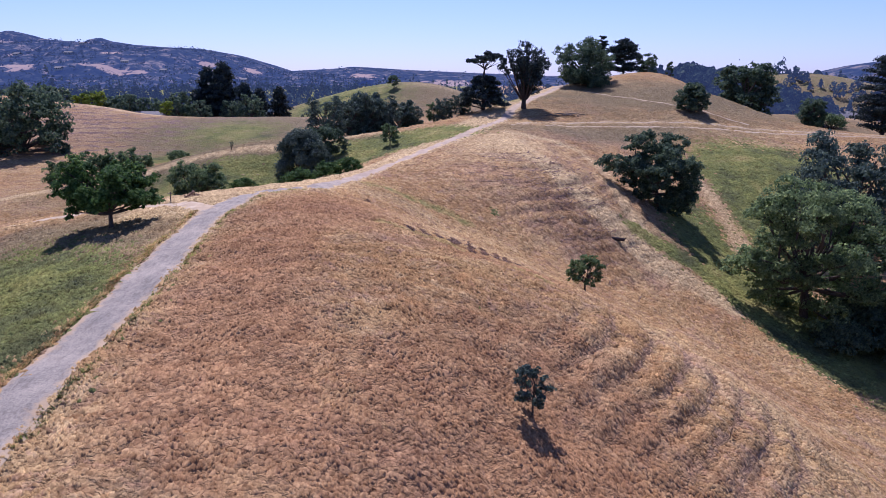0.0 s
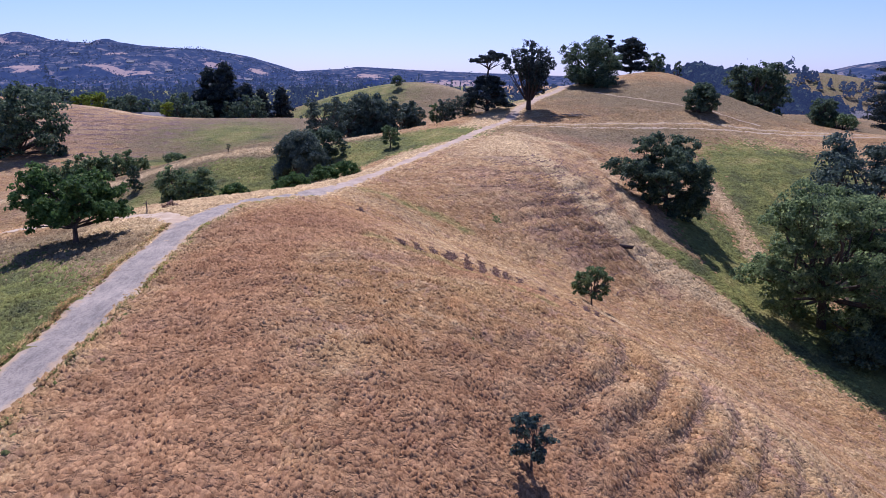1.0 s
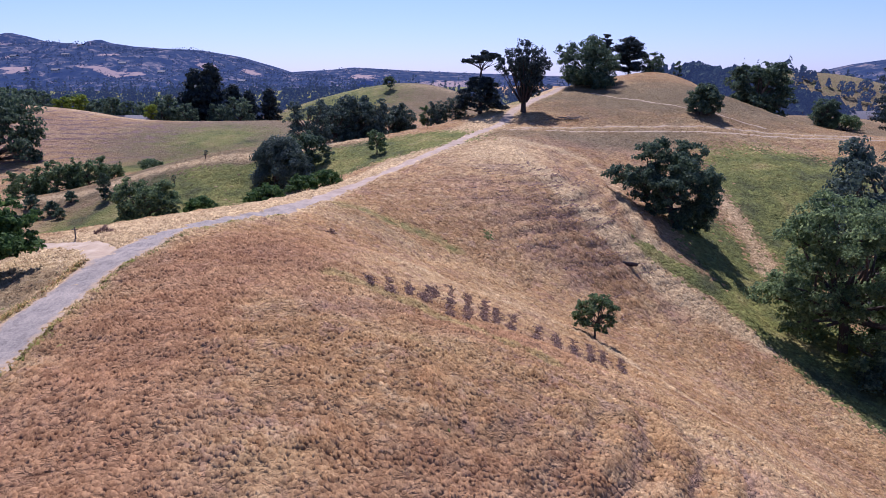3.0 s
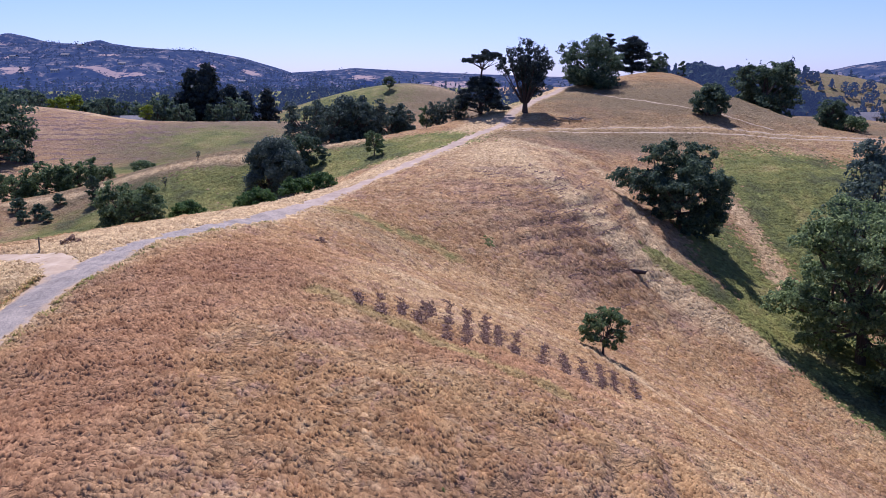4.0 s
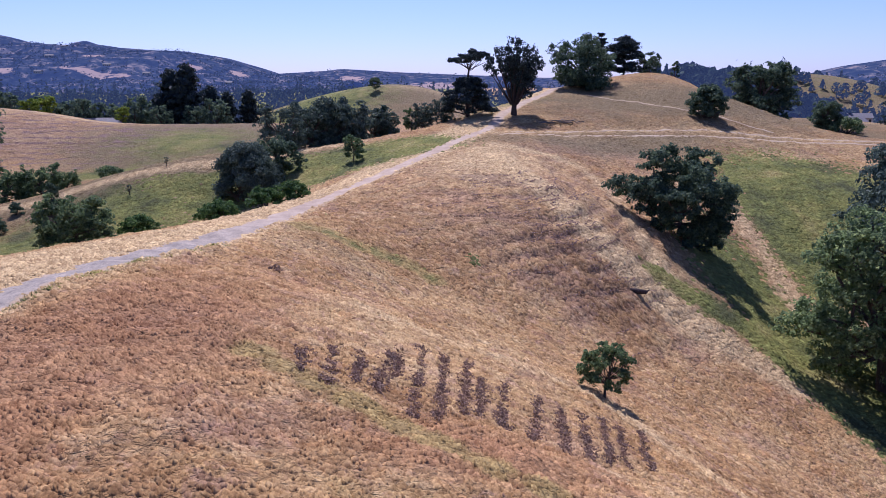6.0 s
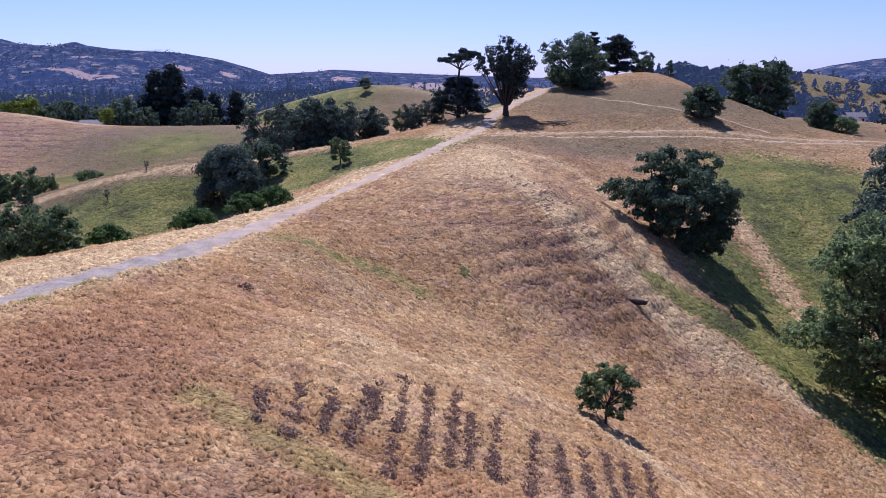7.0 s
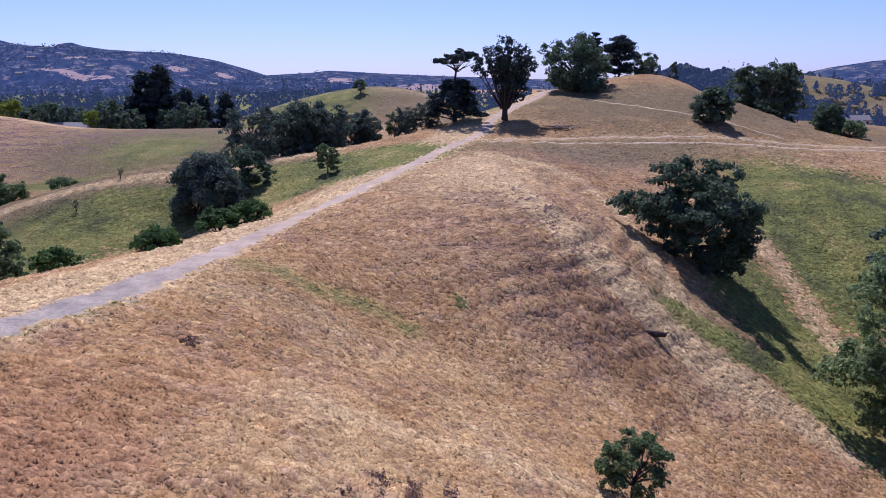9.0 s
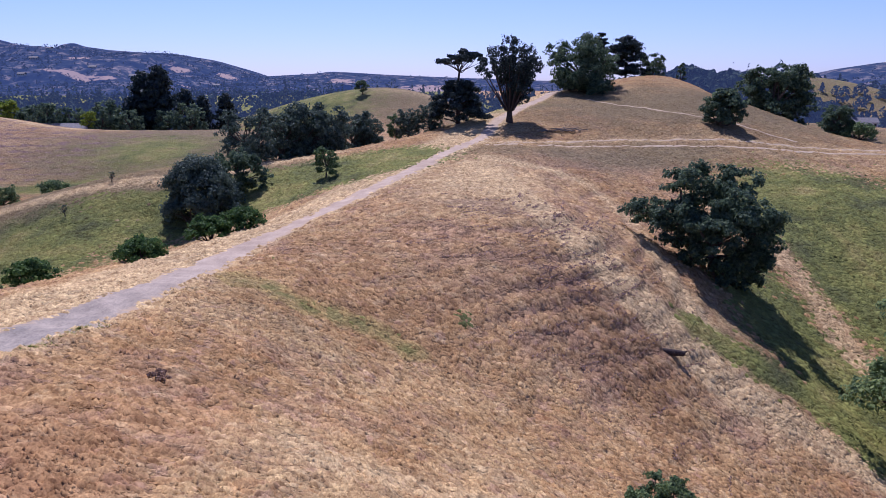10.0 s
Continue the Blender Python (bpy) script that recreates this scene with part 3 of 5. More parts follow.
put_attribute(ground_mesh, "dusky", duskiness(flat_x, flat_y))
tagged(new("ground", ground_mesh), "rolling hills of dry golden grass with green hollows", "ground", kind="structure")


def ribbon(name, line, width, material, label, category, lift=0.05, seed=1):
    """A way laid on the ground, with uneven edges."""
    rng = np.random.default_rng(seed)
    d = np.gradient(line, axis=0)
    d /= np.linalg.norm(d, axis=1)[:, None]
    side = np.stack([d[:, 1], -d[:, 0]], 1)
    n, cols = len(line), 9
    wob = [np.convolve(rng.normal(0, 1, n + 8), np.ones(9) / 9, "valid") * width * 0.16 for _ in (0, 1)]
    verts, edge = [], []
    for c in range(cols):
        s = c / (cols - 1) * 2 - 1
        off = s * width / 2 + np.where(s < 0, wob[0], wob[1]) * abs(s)
        p = line + side * off[:, None]
        z = height(p[:, 0], p[:, 1]) + lift * (1 - 0.9 * abs(s) ** 6)
        verts.append(np.column_stack([p, z]))
        edge.append(np.full(n, abs(s)))
    verts = np.stack(verts, 1).reshape(-1, 3)
    me = mesh_of(name, verts, grid_faces(n, cols)[:, ::-1], material, True)
    put_attribute(me, "edge", np.stack(edge, 1).ravel())
    put_attribute(me, "dusty", smooth(95, 160, verts[:, 1]))
    return tagged(new(name, me), label, category, kind="structure")


ribbon("road", ROAD, 3.5 + 0.8 * smooth(72, 95, ROAD[:, 1]), GRAVEL, "pale grey gravel fire road along the ridge crest", "road", 0.07, 1)
ribbon("branch_path", BRANCH, 2.8, DIRT, "pale trodden earth path branching off the gravel road", "path", 0.05, 2)
ribbon("cart_rut_upper", RUT_A, 1.0, DIRT, "bare earth wheel rut across the hillside", "track", 0.08, 3)
ribbon("cart_rut_lower", RUT_B, 1.1, DIRT, "bare earth wheel rut across the hillside", "track", 0.08, 4)
ribbon("summit_path", SUMMIT_PATH, 1.0, DIRT, "narrow trodden footpath slanting down the hill", "path", 0.10, 5)

# ---- trees ----
def part(name, me, parent, label=""):
    ob = new(name, me)
    ob.parent = parent
    return tagged(ob, label)


def tube(points, radii, sides=7):
    """A tapered round limb along points."""
    p = np.array(points, float)
    d = np.gradient(p, axis=0)
    d /= np.linalg.norm(d, axis=1)[:, None] + 1e-9
    ref = np.where(np.abs(d[:, 2:3]) > 0.9, np.array([[1.0, 0, 0]]), np.array([[0, 0, 1.0]]))
    u = np.cross(d, ref)
    u /= np.linalg.norm(u, axis=1)[:, None] + 1e-9
    v = np.cross(d, u)
    a = np.arange(sides) / sides * 2 * math.pi
    verts = (p[:, None] + (u[:, None] * np.cos(a)[None, :, None] + v[:, None] * np.sin(a)[None, :, None]) * np.array(radii)[:, None, None]).reshape(-1, 3)
    k = np.arange(sides)
    faces = np.concatenate([np.stack([r * sides + k, r * sides + (k + 1) % sides, (r + 1) * sides + (k + 1) % sides, (r + 1) * sides + k], 1) for r in range(len(p) - 1)])
    return verts, faces


def joined(pieces):
    verts, faces, n = [], [], 0
    for v, f in pieces:
        verts.append(v)
        faces.append(f + n)
        n += len(v)
    return np.concatenate(verts), np.concatenate(faces)


def unit(rng, n):
    v = rng.normal(0, 1, (n, 3))
    return v / np.linalg.norm(v, axis=1)[:, None]


def leaves(rng, centres, normals, size, long=1.6):
    """Leaf sprays: pointed quads at centres, loosely facing their normals."""
    n = len(centres)
    nn = normals + unit(rng, n) * 0.6
    nn /= np.linalg.norm(nn, axis=1)[:, None] + 1e-9
    u = np.cross(nn, unit(rng, n))
    u /= np.linalg.norm(u, axis=1)[:, None] + 1e-9
    v = np.cross(nn, u)
    s = (size * rng.uniform(0.6, 1.4, n))[:, None]
    verts = np.stack([centres - u * s * long / 2, centres - v * s / 2 + u * s * 0.1, centres + u * s * long / 2, centres + v * s / 2 + nn * s * 0.25], 1)
    return verts.reshape(-1, 3), np.arange(4 * n).reshape(n, 4)


def limb_to(rng, a, b, r0, r1, sag=0.12):
    a, b = np.array(a, float), np.array(b, float)
    t = np.linspace(0, 1, 6)[:, None]
    bend = rng.normal(0, 1, 3) * np.linalg.norm(b - a) * sag
    pts = a + (b - a) * t + bend * np.sin(t * math.pi)
    return tube(pts, r0 + (r1 - r0) * t[:, 0], 6)


def crown_from_lobes(rng, lobes, count, size, fill=0.22, sub=9):
    """Leaves over many small tufts that sit on the lobes (x, y, z, radius, flatness) of the crown."""
    lobes = np.array(lobes, float)
    k = len(lobes) * sub
    own = np.repeat(np.arange(len(lobes)), sub)
    way = unit(rng, k)
    way[:, 2] = np.where(way[:, 2] < -0.25, -way[:, 2], way[:, 2])
    flat = np.stack([np.ones(k), np.ones(k), lobes[own, 4]], 1)
    mid = lobes[own, :3] + way * (lobes[own, 3] * rng.uniform(0.45, 0.85, k))[:, None] * flat
    rad = lobes[own, 3] * rng.uniform(0.28, 0.52, k)
    area = rad ** 1.7
    share = rng.choice(k, count, p=area / area.sum())
    out = unit(rng, count)
    out[:, 2] = np.where(out[:, 2] < -0.35, -out[:, 2] * rng.uniform(-0.5, 1, count), out[:, 2])
    depth = np.where(rng.random(count) < fill, rng.uniform(0.3, 0.9, count), rng.normal(1.0, 0.12, count))
    c = mid[share] + out * (rad[share] * depth)[:, None] * np.stack([np.ones(count), np.ones(count), 0.5 + 0.5 * lobes[own[share], 4]], 1)
    return leaves(rng, c, out * 0.8 + way[share] * 0.4, size)


def broadleaf(name, h, r, seed, leaf, label, category="tree", bole=0.22, lobes=26, count=6000, size=0.4, lean=(0, 0), squash=1.0, bark=BARK, stems=1, open_=0.0):
    """An oak-like tree: forked trunk, spreading limbs, a lumpy crown of leaf sprays."""
    rng = np.random.default_rng(seed)
    root = new(name)
    wood, balls = [], []
    base_r = 0.028 * h + 0.05
    zc, zr = h * (1 + bole) / 2, h * (1 - bole) / 2
    heads = []
    for k in range(stems):
        off = rng.normal(0, 0.05 * r, 2) * (stems > 1)
        top = np.array([lean[0] * 0.4 + off[0] * 4, lean[1] * 0.4 + off[1] * 4, h * (bole + 0.12)])
        t = np.linspace(0, 1, 6)[:, None]
        pts = np.array([off[0], off[1], -0.5]) + (top - np.array([off[0], off[1], -0.5])) * t + np.array([*rng.normal(0, 0.03 * h, 2), 0]) * np.sin(t * math.pi)
        flare = base_r / stems ** 0.5 * np.array([1.5, 1.1, 0.95, 0.85, 0.78, 0.7])
        wood.append(tube(pts, flare, 9))
        heads.append(top)
    for k in range(lobes):
        a = k * 2.39996 + rng.normal(0, 0.25)
        zz = 1 - 2 * (k + 0.5) / lobes
        zz = np.clip(zz + rng.normal(0, 0.08), -0.95, 0.97)
        rad = math.sqrt(max(0.02, 1 - zz * zz)) * rng.uniform(0.5, 0.92)
        if zz < 0:
            rad *= 1.06
        c = np.array([rad * math.cos(a) * r + lean[0], rad * math.sin(a) * r * squash + lean[1], zc + zz * zr * 0.8])
        lr = r * rng.uniform(0.24, 0.42)
        balls.append((*c, lr, rng.uniform(0.55, 0.85)))
        head = heads[k % len(heads)]
        wood.append(limb_to(rng, head * np.array([1, 1, rng.uniform(0.75, 1.0)]), c, base_r * 0.42 / stems ** 0.3, 0.03))
        for j in range(2):
            wood.append(limb_to(rng, head + (c - head) * rng.uniform(0.5, 0.8), c + unit(rng, 1)[0] * lr * 0.8, base_r * 0.14, 0.02))
    for k in range(int(lobes * (0.5 - open_ * 0.4))):
        c = np.array([rng.normal(0, 0.33) * r + lean[0], rng.normal(0, 0.33) * r + lean[1], zc + rng.uniform(-0.3, 0.6) * zr])
        balls.append((*c, r * rng.uniform(0.3, 0.44), 0.8))
    part("trunk", mesh_of("trunk", *joined(wood), bark, True), root)
    part("crown", mesh_of("crown", *crown_from_lobes(rng, balls, count, size), leaf), root)
    return tagged(root, label, category)


def spread_boughs(rng, h, r, n, low=0.25, thick=0.34, flat_top=0.0):
    """Boughs (x, y, z, radius) of an open crown: whorled round the trunk, each a clump of its own with air between."""
    out = []
    for k in range(n):
        f = low + (0.93 - low) * ((k + 0.5) / n) ** (1.0 - 0.4 * flat_top)
        g = (f - low) / (1 - low)
        reach = r * math.sqrt(max(0.05, 1 - (1.45 * (g - 0.38)) ** 2)) * rng.uniform(0.5, 0.95)
        a = k * 2.39996 + rng.normal(0, 0.35)
        lump = r * thick * rng.uniform(0.75, 1.25)
        out.append((reach * math.cos(a), reach * math.sin(a), f * h - 0.4 * lump + rng.normal(0, 0.02 * h), lump))
    return out


def bough_tree(name, h, seed, leaf, label, boughs, count, size, category="tree", fork=0.18, flat=0.85, bark=BARK, girth=1.0, sub=6):
    """A tree whose limbs reach out to separate clumps of foliage, lit on top and dark beneath."""
    rng = np.random.default_rng(seed)
    root = new(name)
    base_r = (0.024 * h + 0.04) * girth
    knee = np.array([rng.normal(0, 0.012 * h), rng.normal(0, 0.012 * h), h * fork])
    top = np.array([rng.normal(0, 0.03 * h), rng.normal(0, 0.03 * h), h * 0.72])
    wood = [tube([(0, 0, -0.8), (0, 0, 0.02 * h), tuple(knee * 0.6), tuple(knee)], [base_r * 1.7, base_r * 1.2, base_r, base_r * 0.9], 10),
            limb_to(rng, knee * 0.97, top, base_r * 0.85, base_r * 0.2, 0.06)]
    lobes = []
    for x, y, z, lump in boughs:
        c = np.array([x, y, z])
        s = np.clip((z / h - fork) * rng.uniform(0.3, 0.6), 0.0, 0.6)
        start = knee + (top - knee) * s
        wood.append(limb_to(rng, start, c, base_r * (0.5 - 0.3 * s), 0.035 * lump + 0.01, 0.1))
        for j in range(9):
            way = unit(rng, 1)[0]
            spot = c + way * lump * rng.uniform(0.35, 0.85) * np.array([1, 1, flat])
            lobes.append((*spot, lump * rng.uniform(0.36, 0.58), flat))
            if j < 4:
                wood.append(limb_to(rng, start + (c - start) * rng.uniform(0.6, 0.95), spot, base_r * 0.1, 0.012, 0.08))
    part("trunk", mesh_of("trunk", *joined(wood), bark, True), root)
    part("crown", mesh_of("crown", *crown_from_lobes(rng, lobes, count, size, 0.3, sub), leaf), root)
    return tagged(root, label, category)


def bush(name, h, r, seed, leaf, label, count=2500, size=0.35, category="shrub", lobes=16):
    """A bush, leafy to the ground."""
    rng = np.random.default_rng(seed)
    root = new(name)
    balls, wood = [], []
    for k in range(lobes):
        a = k * 2.39996 + rng.normal(0, 0.2)
        f = ((k + 0.5) / lobes) ** 0.8
        lr = r * rng.uniform(0.27, 0.4)
        q = math.sqrt(max(0.0, 1 - f * f)) * rng.uniform(0.6, 0.85) * r
        c = (q * math.cos(a), q * math.sin(a), max(lr * 0.45, f * h - lr * 0.7 * f))
        balls.append((*c, lr, 0.85))
        wood.append(limb_to(rng, (0, 0, -0.3), c, 0.03 * h, 0.02))
    balls.append((0, 0, 0.45 * h, 0.55 * r, min(1.0, 0.8 * h / r)))
    part("stem", mesh_of("stem", *joined(wood), BARK, True), root)
    part("crown", mesh_of("crown", *crown_from_lobes(rng, balls, count, size, 0.2), leaf), root)
    return tagged(root, label, category)


def tiered(name, h, r, seed, label, tiers=9, foot=0.12, count=5000, size=0.45, top=0.25, leaf=NEEDLE, twin=False, ragged=0.3, jumble=0.015, flat=0.32):
    """A conifer with level, layered boughs."""
    rng = np.random.default_rng(seed)
    root = new(name)
    wood, balls = [], []
    boles = [(0.0, 0.0, 1.0)] + ([(-0.5 * r, 0.1 * r, 0.98)] if twin else [])
    for bx, by, hh in boles:
        wood.append(tube([(bx * min(1, t * 2.5), by * min(1, t * 2.5), -0.5 + (h * hh + 0.3) * t) for t in np.linspace(0, 1, 8)], np.linspace(0.03 * h, 0.02, 8), 8))
        for k in range(tiers):
            f = foot + (1 - foot) * (k + 0.3) / tiers
            reach = r * (1 - (1 - top) * f ** 1.6) * (0.7 + 0.3 * math.sin(min(1, f * 3) * math.pi / 2)) * rng.uniform(1 - ragged, 1.0)
            if k == tiers - 1:
                reach *= 0.6
            boughs = rng.integers(4, 7)
            for j in range(boughs):
                a = j / boughs * 2 * math.pi + k * 1.1 + rng.normal(0, 0.25)
                q = reach * rng.uniform(0.65, 1.0)
                z = h * hh * f + rng.normal(0, jumble * h)
                tip = np.array([bx + q * math.cos(a), by + q * math.sin(a), z + rng.uniform(-0.01, 0.06) * h])
                wood.append(limb_to(rng, (bx, by, z - 0.03 * h), tip, 0.008 * h, 0.015, 0.05))
                for s in (0.35, 0.65, 0.95):
                    c = np.array([bx, by, z]) + (tip - np.array([bx, by, z])) * s
                    balls.append((*c, r * 0.2 * rng.uniform(0.7, 1.2), flat))
        balls.append((bx, by, h * hh - 0.05 * r, r * 0.14, 0.9))
    part("trunk", mesh_of("trunk", *joined(wood), DARK_BARK, True), root)
    part("crown", mesh_of("crown", *crown_from_lobes(rng, balls, count, size, 0.3), leaf), root)
    return tagged(root, label, "tree")


def umbrella_pine(h, r, seed, label):
    """A conifer with a dense skirt, a bare neck and a flat-topped head."""
    rng = np.random.default_rng(seed)
    root = new("cypress_tree")
    wood, balls = [], []
    neck = np.array([0.02 * h, 0, h * 0.72])
    wood.append(tube([(0, 0, -0.5), (0.1, 0, h * 0.25), (-0.15, 0.1, h * 0.5), tuple(neck)], [0.035 * h, 0.028 * h, 0.02 * h, 0.014 * h], 9))
    for k in range(44):
        a = k * 2.39996
        f = (k + 0.5) / 44
        q = 1.08 * r * (1 - 0.72 * f ** 1.3) * rng.uniform(0.45, 1.0)
        z = h * (0.05 + 0.5 * f)
        c = (q * math.cos(a), q * math.sin(a), z)
        balls.append((*c, r * rng.uniform(0.17, 0.27), 0.7))
        wood.append(limb_to(rng, (0, 0, z - 0.05 * h), c, 0.009 * h, 0.02))
    for k in range(20):
        a = k * 2.39996
        q = 0.74 * r * math.sqrt((k + 0.5) / 20) * rng.uniform(0.8, 1.1)
        c = (neck[0] + q * math.cos(a) + 0.05 * r, q * math.sin(a), h * 0.86 + rng.normal(0, 0.05 * h) + 0.04 * h * (1 - q / r))
        balls.append((*c, r * rng.uniform(0.12, 0.19), 0.6))
        wood.append(limb_to(rng, neck, c, 0.008 * h, 0.02, 0.1))
    for z in (0.92, 0.95):
        balls.append((0.4 * r, 0, h * z, r * 0.14, 0.7))
    part("trunk", mesh_of("trunk", *joined(wood), DARK_BARK, True), root)
    part("crown", mesh_of("crown", *crown_from_lobes(rng, balls, 15000, 0.44, 0.3), NEEDLE), root)
    return tagged(root, label, "tree")


def plume_tree(h, r, seed, label):
    """A tall tree of upright plumes that fan out from a short bole."""
    rng = np.random.default_rng(seed)
    root = new("plume_tree")
    wood, balls = [], []
    wood.append(tube([(0, 0, -0.5), (0, 0, h * 0.08), (0.1, 0, h * 0.2)], [0.05 * h, 0.036 * h, 0.032 * h], 9))
    for k in range(26):
        a = k * 2.39996
        q = math.sqrt((k + 0.3) / 26)
        top_z = h * (1.0 - 0.34 * q ** 1.5) * rng.uniform(0.93, 1.0)
        tip = np.array([q * r * math.cos(a), q * r * math.sin(a), top_z])
        low = np.array([tip[0] * 0.12, tip[1] * 0.12, h * 0.14])
        mid = np.array([tip[0] * 0.72, tip[1] * 0.72, h * 0.5])
        t = np.linspace(0, 1, 8)[:, None]
        pts = (1 - t) ** 2 * low + 2 * t * (1 - t) * mid + t * t * tip
        wood.append(tube(pts, np.linspace(0.011 * h, 0.02, 8), 6))
        sparse = tip[0] < -0.45 * r
        for s in np.linspace(0.42 if not sparse else 0.66, 1.0, 6 if not sparse else 3):
            c = (1 - s) ** 2 * low + 2 * s * (1 - s) * mid + s * s * tip
            balls.append((*(c + rng.normal(0, 0.03 * r, 3)), r * rng.uniform(0.11, 0.17), 1.7))
    for k in range(14):
        balls.append((rng.uniform(-0.1, 0.75) * r * 0.8, rng.normal(0, 0.3) * r, h * rng.uniform(0.24, 0.5), r * 0.2, 1.2))
    part("trunk", mesh_of("trunk", *joined(wood), DARK_BARK, True), root)
    part("crown", mesh_of("crown", *crown_from_lobes(rng, balls, 14000, 0.36, 0.3), NEEDLE), root)
    return tagged(root, label, "tree")


def stand(ob, x, y, turn=0.0, scale=1.0, sink=0.1):
    """Plants a tree on the ground at (x, y)."""
    ob.matrix_basis = Matrix.LocRotScale((x, y, float(height(x, y)) - sink), Euler((0, 0, radians(turn))), (scale, scale, scale))
    return ob


def again(ob, x, y, turn=0.0, scale=1.0, sink=0.1, label=""):
    c = copy_thing(ob, pose(0, 0, 0))
    return tagged(stand(c, x, y, turn, scale, sink), label)

# ---- trees beside the path ----
plan_rng = np.random.default_rng(400)
stand(bough_tree("young_tree", 3.5, 11, WILLOW_LEAF, "thin young oak with grey-green leaves on the dry slope", spread_boughs(plan_rng, 3.5, 1.0, 18, 0.3, 0.36), 2600, 0.11, fork=0.28, girth=0.5), 5.5, 41.5)
stand(bough_tree("small_oak", 5.5, 12, OAK_LEAF, "small round dark green oak on the grassy spur", spread_boughs(plan_rng, 5.5, 2.3, 22, 0.3, 0.38), 7500, 0.15, fork=0.24, girth=0.7), 19.6, 101.3)
ROAD_OAK = spread_boughs(plan_rng, 6.8, 4.4, 24, 0.36, 0.36, 0.6) + [(-3.0, -0.6, 1.7, 1.1), (-2.0, 0.8, 2.0, 1.2), (2.9, 0.3, 2.3, 1.1), (3.5, -0.8, 2.9, 1.1)]
stand(bough_tree("roadside_oak", 6.8, 13, BRIGHT_LEAF, "broad low oak with bright green leaves beside the road", ROAD_OAK, 17000, 0.2, fork=0.2), -32, 71.3)
SPREADING_OAK = [(-10.8, 0, 9.0, 3.0), (-7.6, 1, 8.9, 3.6), (-5.3, 0, 12.4, 3.2), (-5.8, -1, 5.6, 3.5), (-0.3, 0.5, 13.0, 3.5), (2.9, 0, 12.6, 3.5), (-2.4, -1, 8.9, 3.8), (2.2, -1.5, 8.8, 3.6),
                 (6.6, 0, 7.9, 3.6), (7.6, -1, 3.8, 3.2), (5.8, -2, 1.6, 3.3), (2.9, -2.5, 2.2, 3.2), (-3, 4, 10, 3.6), (3.2, 4, 9.5, 3.6), (-1, -4.2, 8.2, 3.2), (-8.4, -2, 6.6, 2.9), (-3.6, -3.5, 4.4, 3.0),
                 (-5, -6, 8.5, 3.4), (0, -7, 9, 3.4), (4.5, -6, 7.0, 3.3), (-2, -8.5, 6.3, 2.9), (-0.5, 2, 5.6, 3.0), (4.5, -2, -0.6, 3.0), (7.2, -1, 0.2, 3.0), (0.8, -3, 0.4, 2.6), (-4.5, -3, 3.0, 2.6)]
stand(bough_tree("spreading_oak", 15.5, 14, LIVE_OAK_LEAF, "large dark spreading oak on the side of a spur", SPREADING_OAK, 42000, 0.32, fork=0.12, flat=1.05, girth=1.3), 48, 170, sink=0.3)
VALLEY_OAK = spread_boughs(plan_rng, 28, 13.5, 38, 0.12, 0.3) + [(-12.6, -1, 10.2, 3.8), (-9.6, 0, 11.6, 4.2), (-9.5, 1, 20, 4.2), (-7, -2, 22.5, 4), (-4, 0, 25, 4.2), (-7.5, -4, 15.5, 4.2), (-4, -6, 10, 4.4), (2, -7, 13, 4.6)]
stand(bough_tree("valley_oak", 28, 15, VALLEY_OAK_LEAF, "tall open valley oak above the green hollow", VALLEY_OAK, 50000, 0.32, fork=0.22, flat=0.75), 68.5, 138, sink=0.6)
stand(bough_tree("valley_oak", 24, 16, LIVE_OAK_LEAF, "tall dark valley oak at the edge of the grove", spread_boughs(plan_rng, 24, 11.5, 26, 0.16, 0.36), 17000, 0.46, fork=0.16), 88, 131, sink=0.6)
stand(bough_tree("valley_oak", 28, 17, WILLOW_LEAF, "grey-green valley oak behind the nearer oaks", spread_boughs(plan_rng, 28, 13.0, 28, 0.2, 0.35), 17000, 0.48, fork=0.2), 89, 166, sink=0.6)

# bushes added to fill the dark of the oaks' shade and low crowns
scrub = stand(bush("oak_shade_scrub", 6.5, 6.5, 57, LIVE_OAK_LEAF, "dark bushes added for the shade and low crowns of the valley oaks", count=7000, size=0.34, lobes=22), 76, 131)
again(scrub, 70, 126, 120, 0.8)
again(scrub, 82, 124, 210, 1.1)
again(scrub, 79, 139, 300, 0.9)

# ---- the hilltop ----
stand(umbrella_pine(20, 9.0, 21, "dark cypress with a flat umbrella head over a dense skirt"), 13.2, 275)
stand(plume_tree(22, 9.2, 22, "tall dark tree of upright plumes beside the road"), 27, 267)
stand(bough_tree("summit_oak", 18.6, 23, LIVE_OAK_LEAF, "wide dark oak on the shoulder of the hill", spread_boughs(plan_rng, 18.6, 12, 30, 0.06, 0.38), 22000, 0.44, fork=0.1), 57.5, 325, sink=0.6)
stand(bush("oak_shade_scrub", 3.2, 8.5, 58, LIVE_OAK_LEAF, "dark scrub in the shade under the hilltop oak", count=5000, size=0.4, lobes=18), 60, 320)
stand(tiered("cedar_tree", 16.4, 12.0, 24, "dark cedar with level layered boughs on the hilltop", tiers=10, count=18000, size=0.42, top=0.5, ragged=0.5, jumble=0.03, flat=0.5), 84.5, 370)
stand(tiered("cedar_tree", 20, 5.2, 54, "slender dark cedar rising behind the hilltop oak", tiers=11, count=6000, size=0.42, top=0.6, ragged=0.5, jumble=0.02, flat=0.3), 73.6, 367)
